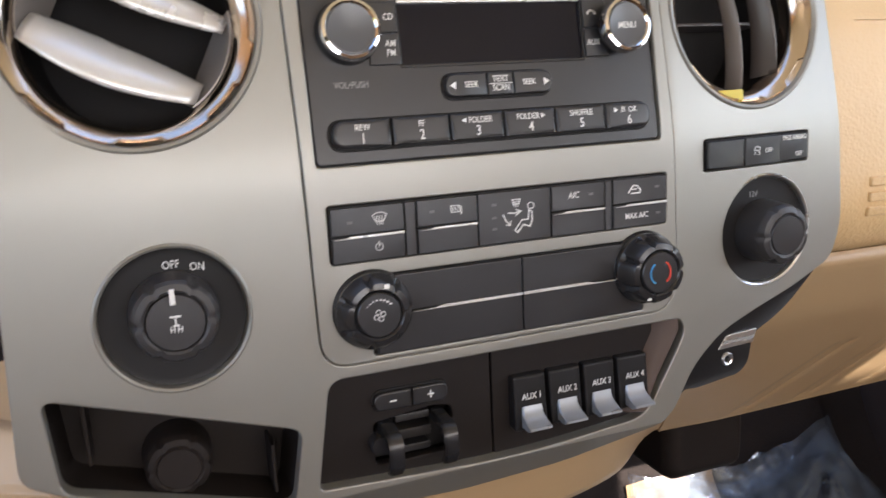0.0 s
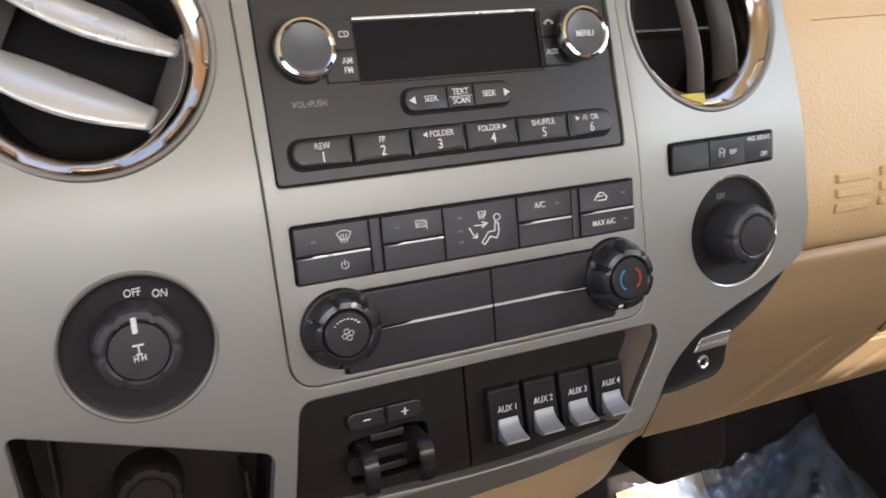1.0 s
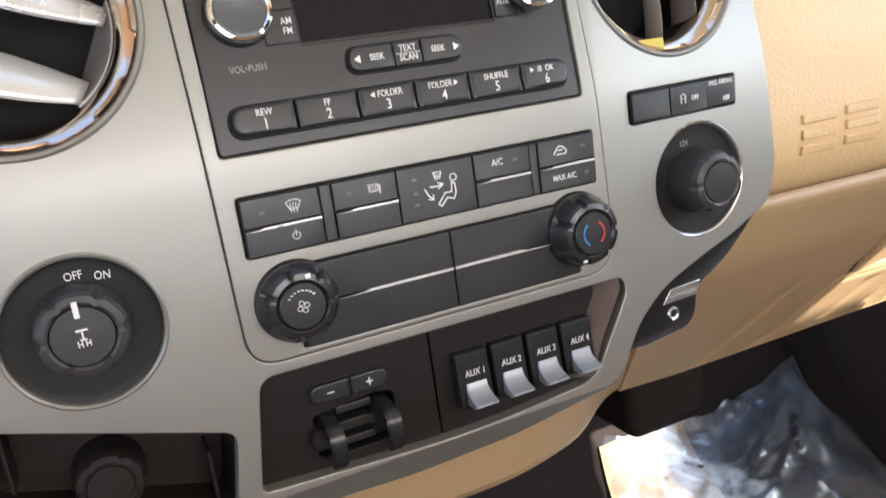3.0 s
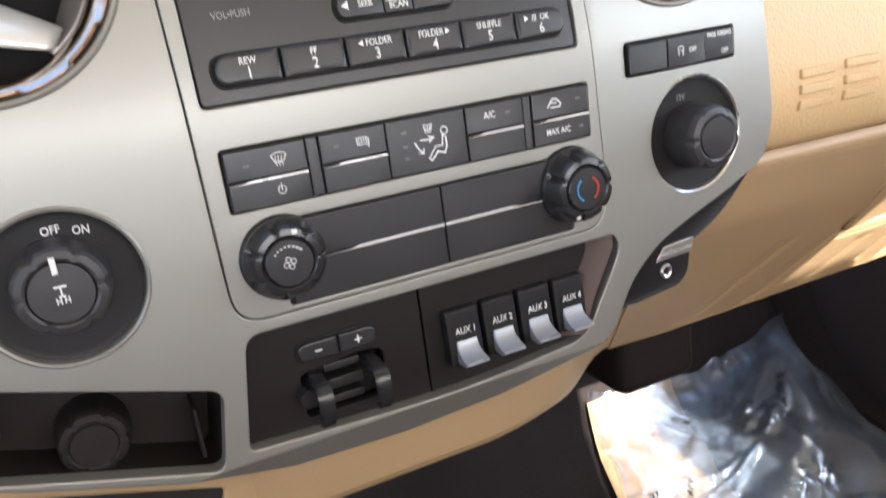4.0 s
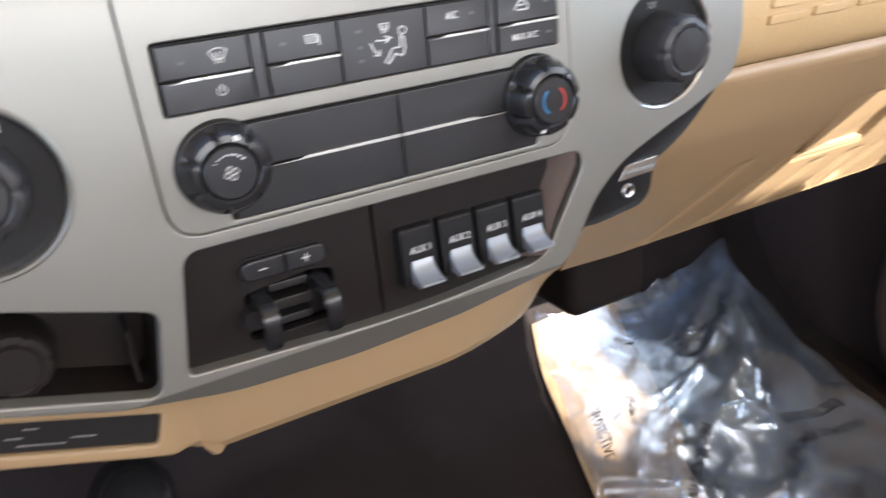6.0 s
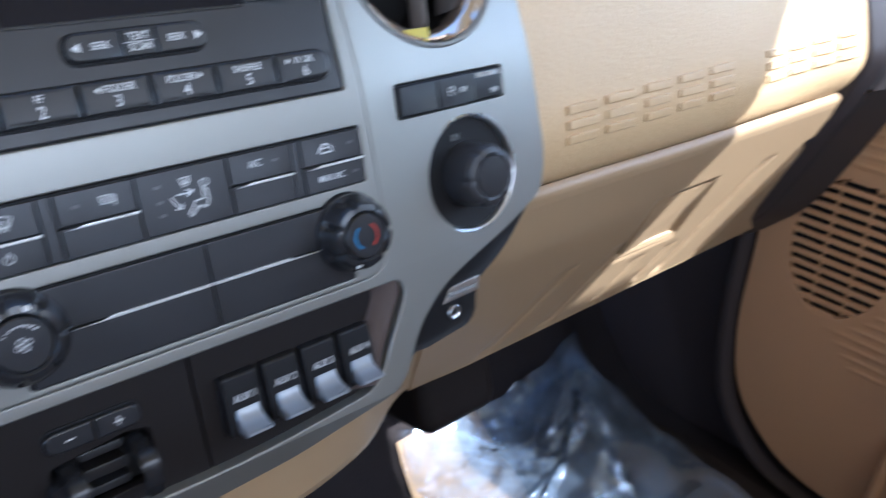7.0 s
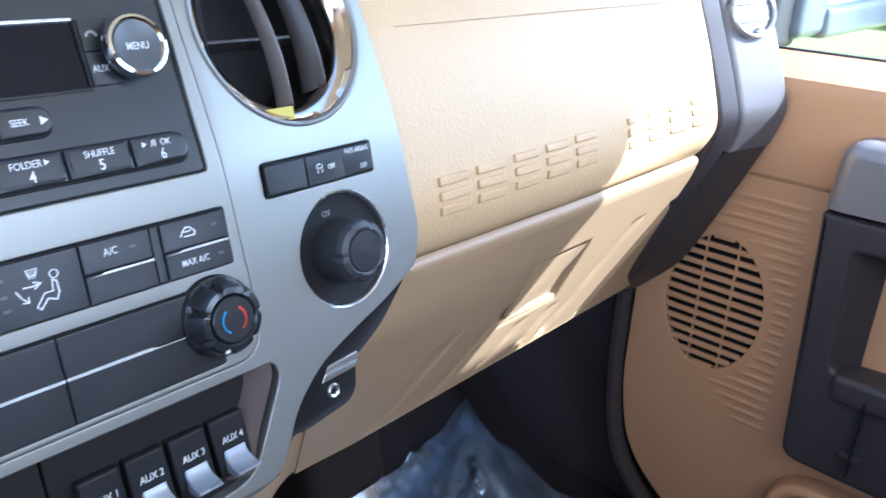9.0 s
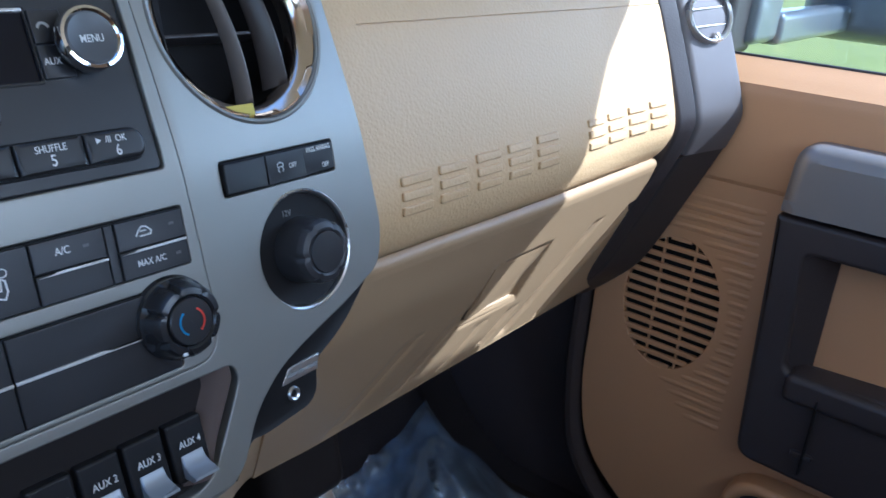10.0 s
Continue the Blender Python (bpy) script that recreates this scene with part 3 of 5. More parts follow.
vent("air_vent", *VENT_L, "round chrome-ringed air vent with broad satin blades", [(0.0190, 0.026, 0.80, BLADE), (-0.0165, 0.029, 0.72, BLADE)], radians(-26))
vent_right = vent("air_vent", *VENT_R, "round chrome-ringed air vent with dark upright blades", [(0.004, 0.0125, 1.30, VANE), (-0.022, 0.0170, 1.10, VANE_SHADED)], radians(98))
part("label", block(-0.026, 0.0030, -0.0535, -0.006, 0.0048, -0.0470, 0.0002), YELLOW, vent_right, "yellow sticker in the vent ring")
part("cross_vane", block(-0.036, 0.024, -0.004, 0.036, 0.042, -0.002, 0.0005), TRIM, vent_right)

# ---- radio ----
radio = thing("radio", (0.095, 0, 0), "black car radio with chrome-ringed knobs and six preset keys", "radio", RADIO)
part("faceplate", plate([box2(-0.004, -0.0012, 0.1945, 0.135, 0.004), box2(0.0455, 0.0465, 0.1500, 0.0775, 0.001)], 0.0015, 0.012, 0.0012), KEY, radio)
part("display", block(0.0450, 0.003, 0.046, 0.1505, 0.006, 0.078), DISPLAY, radio, "blank dark display window")
part("display_edge", block(0.0455, 0.0008, 0.0772, 0.1500, 0.0035, 0.0788, 0.0004), BLADE, radio, "bright strip above the display")
part("display_frame", plate([box2(0.0445, 0.0448, 0.1510, 0.0792, 0.0012), box2(0.0455, 0.0465, 0.1500, 0.0774, 0.0008)], 0.001, 0.002, 0.0004), GLOSS, radio)


def round_knob(cx, cz, r, high, parent, name="knob", collar=0.0016):
    k = part(name, spin([(r + collar, 0.002), (r + collar, -0.001), (r + collar - 0.0004, -0.002), (r + 0.0004, -0.005), (r + 0.0008, -high * 0.8)], cx, cz, 48), GLOSS, parent)
    part("ring", spin([(r + 0.0010, -high * 0.6), (r + 0.0008, -high + 0.0015), (r, -high), (r - 0.0014, -high - 0.0004), (r - 0.0024, -high + 0.0006)], cx, cz, 48), CHROME, k, "bright chrome ring")
    part("cap", spin([(r - 0.0022, -high + 0.001), (r - 0.003, -high + 0.0002), (r * 0.5, -high + 0.0012), (0.0001, -high + 0.0016)], cx, cz, 48), CAP, k, "dished charcoal cap")
    return k


round_knob(0.0184, 0.0630, 0.0144, 0.0085, radio, "volume_knob")
menu = round_knob(0.1716, 0.0612, 0.0142, 0.0120, radio, "menu_knob", -0.004)
part("lettering", words("MENU", 0.0050, 0.1716, -0.0107, 0.0606), PRINT, menu)
part("eject_key", spin([(0.009, 0.002), (0.009, -0.002), (0.008, -0.003), (0.0001, -0.003)], 0.010, 0.104, 32), KEY, radio)
part("eject_ring", spin([(0.0108, 0.002), (0.0106, -0.0015), (0.0098, -0.002), (0.009, 0.0)], 0.010, 0.104, 32), CHROME, radio)
for x0, x1, z0, z1, text in ((0.0285, 0.0443, 0.0625, 0.0775, "CD"), (0.0285, 0.0443, 0.0465, 0.0618, "AM\nFM"), (0.1512, 0.1655, 0.0625, 0.0775, ""), (0.1512, 0.1655, 0.0465, 0.0618, "AUX")):
    k = part("side_key", plate([box2(x0, z0, x1, z1, 0.0006)], -0.0003, 0.004, 0.0006), KEY, radio)
    tx = 0.0398 if x0 < 0.1 else 0.1562
    if text:
        part("lettering", words(text, 0.0046, tx, -0.0003, (z0 + z1) / 2 - (0.0 if "\n" not in text else -0.0004)), PRINT, k)
    else:
        part("phone_mark", stroke(arc(tx, (z0 + z1) / 2 - 0.001, 0.0024, 20, 160), 0.0011, -0.0003), PRINT, k)
SEEKS = [(0.066, 0.0890, "SEEK", -1), (0.0893, 0.1040, "TEXT\nSCAN", 0), (0.1043, 0.1268, "SEEK", 1)]
part("seek_well", plate([box2(0.0648, 0.0270, 0.1280, 0.0415, 0.0072)], 0.0008, 0.003, 0.0005), GAP, radio)
for x0, x1, text, arrow in SEEKS:
    rad = [0.0058 if arrow < 0 else 0.0003, 0.0058 if arrow > 0 else 0.0003, 0.0058 if arrow > 0 else 0.0003, 0.0058 if arrow < 0 else 0.0003]
    k = part("seek_key", plate([rounded([(x0, 0.0283), (x1, 0.0283), (x1, 0.0402), (x0, 0.0402)], rad)], -0.0030, 0.006, 0.0011), KEY, radio)
    mid = (x0 + x1) / 2
    part("lettering", words(text, 0.0044 if arrow else 0.0046, mid - arrow * 0.0025 + (0 if arrow else 0), -0.003, 0.0342), PRINT, k)
    if arrow:
        part("arrow", plate([[(mid + arrow * 0.0062, 0.0362), (mid + arrow * 0.0062, 0.0322), (mid + arrow * 0.0095, 0.0342)]], -0.00325, 0.0003), PRINT, k)
    else:
        part("rule", stroke([(x0 + 0.001, 0.0342), (x1 - 0.001, 0.0342)], 0.0003, -0.003), PRINT, k)
part("lettering", words("VOL\u2022PUSH", 0.0046, 0.0180, 0.0015, 0.0375), DULL, radio)
part("preset_well", plate([box2(0.0030, 0.0050, 0.1882, 0.0212, 0.008)], 0.0008, 0.003, 0.0005), GAP, radio)
EDGES = [0.0044, 0.0346, 0.0657, 0.0961, 0.1264, 0.1573, 0.1868]
NAMES = ["REW", "FF", "\u25c4FOLDER", "FOLDER\u25ba", "SHUFFLE", "\u25ba/II  OK"]
for i, text in enumerate(NAMES):
    x0, x1 = EDGES[i] + 0.0003, EDGES[i + 1] - 0.0003
    rad = [0.0068 if i == 0 else 0.0004, 0.0068 if i == 5 else 0.0004, 0.0068 if i == 5 else 0.0004, 0.0068 if i == 0 else 0.0004]
    k = part("preset_key", plate([rounded([(x0, 0.0062), (x1, 0.0062), (x1, 0.0200), (x0, 0.0200)], rad)], -0.0042, 0.007, 0.0021), KEY, radio)
    mid = (x0 + x1) / 2
    plain = text.replace("\u25c4", "").replace("\u25ba", "")
    part("lettering", words(plain, 0.0045, mid + (0.0015 if i == 2 else -0.0015 if i == 3 else 0), -0.0042, 0.0160), PRINT, k)
    part("number", words(str(i + 1), 0.0072, mid, -0.0042, 0.0105), PRINT, k)
    if i in (2, 3, 5):
        s = -1 if i == 2 else 1
        ax = mid + (-0.0075 if i == 2 else 0.0072 if i == 3 else -0.0085)
        part("arrow", plate([[(ax - s * 0.001, 0.0175), (ax - s * 0.001, 0.0147), (ax + s * 0.0014, 0.0161)]], -0.00445, 0.0003), PRINT, k)

# ---- climate controls ----
climate = thing("climate_control", (0.0985, 0, -0.035), "black climate panel with flat keys and two round dials", "climate control")
part("upper_base", plate([box2(-0.0008, -0.0282, 0.1982, 0.0008, 0.0018)], 0.0005, 0.01, 0.0005), GAP, climate)
part("lower_base", plate([box2(0.017, -0.0782, 0.184, -0.0363, 0.002)], 0.0005, 0.01, 0.0005), GAP, climate)


def flat_key(x0, z0, x1, z1, y=-0.0022, name="key", r=0.0006, parent=None):
    return part(name, plate([box2(x0, z0, x1, z1, r)], y, 0.004, 0.0007), KEY, parent or climate)


def lamp_mark(k, x, z):
    part("lamp_mark", stroke([(x - 0.0007, z), (x + 0.0007, z)], 0.0013, -0.0022), LAMP, k)


def lip_glint(k, x0, x1, z):
    """The raised lip of a blank key row, its highlight put into silver colour."""
    part("lip", plate([[(x0, z - 0.0006), (x1, z - 0.0006), (x1, z + 0.0006), (x0 + 0.008, z + 0.0006), (x0 + 0.0065, z - 0.0001)]], -0.0030, 0.001, 0.0002), BLADE, k, "key lip with its highlight painted silver")


k = flat_key(0.0, -0.0140, 0.0380, 0.0)
lamp_mark(k, 0.0095, -0.0075)
bm = stroke(arc(0.0250, -0.0095, 0.0058, 52, 128), 0.0005, -0.0022)
stroke([(0.0214, -0.0050), (0.0230, -0.0082), (0.0270, -0.0082), (0.0286, -0.0050)], 0.0005, -0.0022, bm)
for i in range(3):
    stroke([(0.0236 + i * 0.0014, -0.0055), (0.0232 + i * 0.0014, -0.0070), (0.0237 + i * 0.0014, -0.0098)], 0.0004, -0.0022, bm)
part("defrost_mark", bm, PRINT, k)
k = flat_key(0.0, -0.0280, 0.0380, -0.0146)
lip_glint(k, 0.001, 0.0378, -0.0150)
bm = stroke(arc(0.0240, -0.0212, 0.0022, 120, 420, 14), 0.0005, -0.0022)
stroke([(0.0240, -0.0182), (0.0240, -0.0212)], 0.0006, -0.0022, bm)
part("power_mark", shrink(bm, 0.0240, -0.0208, 0.85, 0.85), PRINT, k)
flat_key(0.0386, -0.0280, 0.0444, 0.0, -0.0016, "spacer")
k = flat_key(0.0450, -0.0140, 0.0784, 0.0)
lamp_mark(k, 0.0530, -0.0065)
bm = stroke([(0.0625, -0.0035), (0.0685, -0.0035), (0.0690, -0.0085), (0.0630, -0.0085), (0.0625, -0.0035)], 0.0006, -0.0022)
stroke([(0.069, -0.004), (0.0703, -0.005), (0.0700, -0.0105)], 0.0007, -0.0022, bm)
for i in range(3):
    stroke([(0.0640 + i * 0.0016, -0.0045), (0.0640 + i * 0.0016, -0.0075)], 0.0004, -0.0022, bm)
part("mirror_mark", shrink(bm, 0.0664, -0.0065, 0.78, 0.68), PRINT, k)
k = flat_key(0.0450, -0.0280, 0.0784, -0.0146)
lip_glint(k, 0.046, 0.0782, -0.0150)
k = flat_key(0.0790, -0.0280, 0.1220, 0.0, -0.0018, "mode_panel")
for z in (-0.0065, -0.0135, -0.0195):
    lamp_mark(k, 0.0880, z)
bm = stroke([(0.0985, -0.0035), (0.1035, -0.0035), (0.1028, -0.0065), (0.0992, -0.0065), (0.0985, -0.0035)], 0.0005, -0.0018)
for i in range(3):
    stroke([(0.0997 + i * 0.0013, -0.0045), (0.0994 + i * 0.0013, -0.008)], 0.0004, -0.0018, bm)
stroke([(0.096, -0.0115), (0.1005, -0.0118), (0.1035, -0.0110)], 0.0008, -0.0018, bm)
stroke([(0.1008, -0.0098), (0.1040, -0.0110), (0.1010, -0.0132)], 0.0007, -0.0018, bm)
stroke([(0.0925, -0.0125), (0.0945, -0.0165), (0.0965, -0.0185)], 0.0008, -0.0018, bm)
stroke([(0.0972, -0.0165), (0.0970, -0.0192), (0.0942, -0.0186)], 0.0006, -0.0018, bm)
stroke(arc(0.1105, -0.0082, 0.0020, 0, 360, 14), 0.0006, -0.0018, bm)
stroke([(0.1092, -0.0108), (0.1110, -0.0120), (0.1112, -0.0175), (0.1095, -0.0210), (0.1055, -0.0195), (0.1015, -0.0240)], 0.0008, -0.0018, bm)
stroke([(0.1092, -0.0108), (0.1085, -0.0165), (0.1045, -0.0165), (0.0998, -0.0225), (0.1015, -0.0240)], 0.0007, -0.0018, bm)
part("airflow_mark", shrink(bm, 0.1025, -0.0138, 0.92, 0.88), PRINT, k)
k = flat_key(0.1226, -0.0140, 0.1560, 0.0)
part("lettering", words("A/C", 0.0050, 0.1362, -0.0022, -0.0060), PRINT, k)
lamp_mark(k, 0.1470, -0.0062)
k = flat_key(0.1226, -0.0280, 0.1560, -0.0146)
lip_glint(k, 0.1235, 0.1558, -0.0150)
flat_key(0.1566, -0.0280, 0.1612, 0.0, -0.0016, "spacer")
k = flat_key(0.1618, -0.0140, 0.1974, 0.0)
bm = stroke([(0.1715, -0.0080), (0.1728, -0.0060), (0.1748, -0.0040), (0.1772, -0.0045), (0.1795, -0.0068), (0.1790, -0.0085), (0.1735, -0.0085)], 0.0007, -0.0022)
stroke([(0.1738, -0.0062), (0.1768, -0.0062)], 0.0006, -0.0022, bm)
part("recirculation_mark", bm, PRINT, k)
lamp_mark(k, 0.1905, -0.0060)
k = flat_key(0.1618, -0.0280, 0.1974, -0.0146)
lip_glint(k, 0.1628, 0.1972, -0.0150)
part("lettering", words("MAX A/C", 0.0046, 0.1770, -0.0022, -0.0215), PRINT, k)
lamp_mark(k, 0.1915, -0.0212)
for x0, x1 in ((0.020, 0.1032), (0.1038, 0.181)):
    for z0, z1 in ((-0.0565, -0.0368), (-0.0780, -0.0571)):
        flat_key(x0, z0, x1, z1, -0.0026, "blank_panel")
k = flat_key(0.0305, -0.0570, 0.0310, -0.0568, -0.0024, "joint")
# tapered silver slivers paint the highlights along the blank panels' joint
part("lip", plate([[(0.036, -0.0574), (0.1030, -0.0574), (0.1030, -0.0560), (0.056, -0.0560), (0.052, -0.0570)]], -0.0036, 0.0012, 0.0002), BLADE, k, "key lip with its highlight painted silver")
part("lip", plate([[(0.104, -0.0574), (0.168, -0.0574), (0.168, -0.0570), (0.148, -0.0568), (0.144, -0.0558), (0.104, -0.0560)]], -0.0036, 0.0012, 0.0002), BLADE, k, "key lip with its highlight painted silver")


def dial(name, cx, cz, r, high, parent, flutes=7):
    """A ribbed rotary dial with a flat centre cap."""
    k = part(name, spin([(r + 0.001, 0.003), (r + 0.001, -0.001), (r, -0.003), (r, -0.006), (r * 0.95, -0.0078), (r * 0.90, -high * 0.80), (r * 0.80, -high), (r * 0.66, -high - 0.0006), (r * 0.60, -high + 0.0006), (r * 0.585, -high + 0.003)], cx, cz, 168, flutes, 0.0019, band=(4, 6)), GLOSS, parent, smooth=24)
    part("cap", spin([(r * 0.58, -high + 0.003), (r * 0.57, -high - 0.0002), (r * 0.54, -high - 0.0008), (0.0001, -high - 0.0010)], cx, cz, 48), KEY, k)
    return k


gx, gz = 0.0185, -0.0534
fan = dial("fan_dial", gx, gz, 0.0200, 0.0130, climate)
bm = bmesh.new()
for i in range(4):
    a = i * 90 + 20
    stroke(arc(gx + 0.0019 * cos(radians(a)), gz + 0.0019 * sin(radians(a)), 0.0012, a - 180, a + 170, 10), 0.0004, -0.0140, bm)
part("fan_mark", bm, PRINT, fan)
bm = bmesh.new()
for i in range(8):
    a = radians(140 - i * 14)
    x, z = gx + 0.0080 * cos(a), gz + 0.0080 * sin(a)
    stroke([(x - 0.0003, z), (x + 0.0003, z)], 0.0004 + 0.00007 * i, -0.0140, bm)
part("speed_dots", bm, PRINT, fan)
part("pointer", block(gx + 0.0033, -0.0138, gz + 0.0130, gx + 0.0060, -0.0118, gz + 0.0152, 0.0002), PRINT, fan)
tx, tz = 0.1822, -0.0526
temp = dial("temperature_dial", tx, tz, 0.0206, 0.0170, climate)
part("cold_mark", stroke(arc(tx, tz, 0.0066, 130, 235), 0.0010, -0.0180), BLUE, temp)
part("hot_mark", stroke(arc(tx, tz, 0.0066, -50, 55), 0.0010, -0.0180), RED, temp)
part("pointer", block(0.1745, -0.0174, -0.0682, 0.1768, -0.0152, -0.0666, 0.0002), PRINT, temp)

# ---- switches and brake controller in the pocket ----
switches = thing("auxiliary_switches", (0.14, 0.01, -0.12), "black panel of four auxiliary rocker switches with grey paddles", "switches")
part("panel", plate([rounded([(0.0875, -0.1575), (0.130, -0.158), (0.178, -0.153), (0.1955, -0.134), (0.1955, -0.0900), (0.0875, -0.0900)], [0.001, 0.01, 0.01, 0.006, 0.003, 0.001])], 0.008, 0.008, 0.0008), POCKET_SHADE, switches)
for i in range(4):
    x = 0.0978 + i * 0.0230
    bm = plate([box2(x, -0.1385, x + 0.0205, -0.1068, 0.0014)], 0.002, 0.012, 0.0014)
    s = part("switch", bend(bm, lambda a, z: 0.10 * (z + 0.109) if z < -0.1 else 0.0), STRIP_KEY, switches)
    part("lettering", words("AUX %d" % (i + 1), 0.0054, x + 0.0105, -0.0005, -0.1183), PRINT, s)
    bm = bmesh.new()
    rows = []
    for y, z, w in ((-0.0004, -0.1240, 0.0062), (-0.0008, -0.1256, 0.0063), (-0.0016, -0.1280, 0.0064), (-0.0034, -0.1300, 0.0066), (-0.0062, -0.1316, 0.0068), (-0.0096, -0.1328, 0.0069), (-0.0114, -0.1333, 0.0069), (-0.0116, -0.1346, 0.0069), (-0.0085, -0.1362, 0.0066), (0.002, -0.1360, 0.0066)):
        c = x + 0.0104
        rows.append([bm.verts.new((c - w, y, z)), bm.verts.new((c - w * 0.9, y - 0.0006, z + 0.0003)), bm.verts.new((c + w * 0.9, y - 0.0006, z + 0.0003)), bm.verts.new((c + w, y, z))])
    for a, b in zip(rows, rows[1:]):
        for j in range(3):
            bm.faces.new((a[j], a[j + 1], b[j + 1], b[j]))
    for side in (0, 3):
        bm.faces.new([r[side] for r in rows])
    bm.faces.new([q for q in rows[-1]])
    bmesh.ops.recalc_face_normals(bm, faces=bm.faces)
    part("paddle", bm, PADDLE, s, "grey satin paddle", 35)

brake = thing("brake_controller", (0.04, 0.01, -0.12), "black trailer brake controller with two squeeze levers", "brake controller")
part("panel", plate([rounded([(-0.0160, -0.1520), (0.040, -0.1565), (0.0865, -0.1575), (0.0865, -0.0900), (-0.0055, -0.0900)], [0.004, 0.01, 0.001, 0.001, 0.008]),
                     rounded([(0.0170, -0.1440), (0.0615, -0.1440), (0.0625, -0.1180), (0.052, -0.1158), (0.0170, -0.1195)], 0.003)], 0.008, 0.006, 0.0008), POCKET_SHADE, brake)
bm = block(0.018, 0.022, -0.155, 0.064, 0.026, -0.116)
block(0.0185, 0.0095, -0.1505, 0.0635, 0.022, -0.1465, 0.0, bm)
part("well", bm, GAP, brake)
part("key_well", plate([rounded([(0.0165, -0.1135), (0.0605, -0.1135), (0.0605, -0.1010), (0.0165, -0.1010)], 0.006)], 0.0072, 0.003, 0.0004), GAP, brake)
for x0, x1, sign in ((0.0175, 0.0385, "-"), (0.0392, 0.0596, "+")):
    rad = [0.0052, 0.0004, 0.0004, 0.0052] if sign == "-" else [0.0004, 0.0052, 0.0052, 0.0004]
    k = part("gain_key", plate([rounded([(x0, -0.1125), (x1, -0.1125), (x1, -0.1022), (x0, -0.1022)], rad)], 0.0045, 0.005, 0.0011), KEY, brake)
    mid = (x0 + x1) / 2
    bm = stroke([(mid - 0.0016, -0.1073), (mid + 0.0016, -0.1073)], 0.0007, 0.0045)
    if sign == "+":
        stroke([(mid, -0.1055), (mid, -0.1091)], 0.0007, 0.0045, bm)
    part("sign", bm, PRINT, k)
OUT = [(0.014, -0.1195), (-0.003, -0.1205), (-0.0085, -0.1222), (-0.0112, -0.1260), (-0.0118, -0.1330), (-0.0106, -0.1392), (-0.0078, -0.1438), (-0.0035, -0.1456)]
INS = [(0.014, -0.1260), (0.002, -0.1260), (-0.0030, -0.1268), (-0.0066, -0.1290), (-0.0074, -0.1335), (-0.0066, -0.1375), (-0.0046, -0.1408), (-0.0020, -0.1422)]
for x0, x1 in ((0.0200, 0.0280), (0.0508, 0.0588)):
    bm = bmesh.new()
    vo = [[bm.verts.new((x, y, z)) for y, z in OUT] for x in (x0, x1)]
    vi = [[bm.verts.new((x, y, z)) for y, z in INS] for x in (x0, x1)]
    for i in range(7):
        bm.faces.new((vo[0][i], vo[0][i + 1], vo[1][i + 1], vo[1][i]))
        bm.faces.new((vi[0][i], vi[1][i], vi[1][i + 1], vi[0][i + 1]))
        bm.faces.new((vo[0][i], vi[0][i], vi[0][i + 1], vo[0][i + 1]))
        bm.faces.new((vo[1][i], vo[1][i + 1], vi[1][i + 1], vi[1][i]))
    for i in (0, 7):
        bm.faces.new((vo[0][i], vo[1][i], vi[1][i], vi[0][i]))
    bmesh.ops.recalc_face_normals(bm, faces=bm.faces)
    bmesh.ops.bevel(bm, geom=[e for e in bm.edges if e.calc_face_angle(0) > 0.8], offset=0.0009, segments=2, affect="EDGES")
    part("lever", bm, GLOSS, brake, "curved black lever")
part("pivot", spin([(0.0001, 0.0), (0.0048, 0.0), (0.0055, 0.002), (0.0055, 0.02)], 0.0185, -0.1300, 24), GLOSS, brake)
bm = block(0.030, 0.010, -0.1230, 0.050, 0.022, -0.1185, 0.001)
block(0.030, 0.008, -0.1325, 0.050, 0.022, -0.1265, 0.001, bm)
block(0.030, 0.011, -0.1420, 0.050, 0.022, -0.1375, 0.001, bm)
part("cross_bar", bm, BLACK, brake)


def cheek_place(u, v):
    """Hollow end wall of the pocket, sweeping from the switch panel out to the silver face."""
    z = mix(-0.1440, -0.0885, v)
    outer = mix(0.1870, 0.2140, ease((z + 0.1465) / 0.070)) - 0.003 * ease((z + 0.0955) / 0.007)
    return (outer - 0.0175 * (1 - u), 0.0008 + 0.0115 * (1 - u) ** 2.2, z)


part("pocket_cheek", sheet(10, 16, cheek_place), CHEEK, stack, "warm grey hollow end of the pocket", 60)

# ---- four-wheel-drive dial ----
fx, fz = DIAL
four = thing("drive_mode_dial", (fx, 0, fz), "round black four-wheel-drive selector dial with white marks", "dial")
part("disc", spin([(0.0334, 0.008), (0.0332, 0.0035), (0.030, 0.0042), (0.0001, 0.0045)], fx, fz, 64), DISC, four)
d = part("knob", spin([(0.0205, 0.004), (0.0205, -0.002), (0.0198, -0.006), (0.0192, -0.0115), (0.0178, -0.0138), (0.0150, -0.0146), (0.0138, -0.0140), (0.0132, -0.0125)], fx, fz + 0.002, 144, 6, 0.0013, band=(2, 5)), KNOB, four, smooth=24)
part("cap", spin([(0.0133, -0.012), (0.0128, -0.0142), (0.0001, -0.0146)], fx, fz + 0.002, 48), KNOB, d)
part("pointer", block(fx - 0.0016, -0.0156, fz + 0.0105, fx + 0.0008, -0.0138, fz + 0.0178, 0.0004), PRINT, d)
bm = stroke([(fx - 0.002, fz + 0.0050), (fx + 0.002, fz + 0.0050)], 0.0009, -0.0146)
stroke([(fx, fz + 0.0050), (fx, fz + 0.0008)], 0.0007, -0.0146, bm)
stroke([(fx - 0.001, fz + 0.0008), (fx + 0.001, fz + 0.0008)], 0.0008, -0.0146, bm)
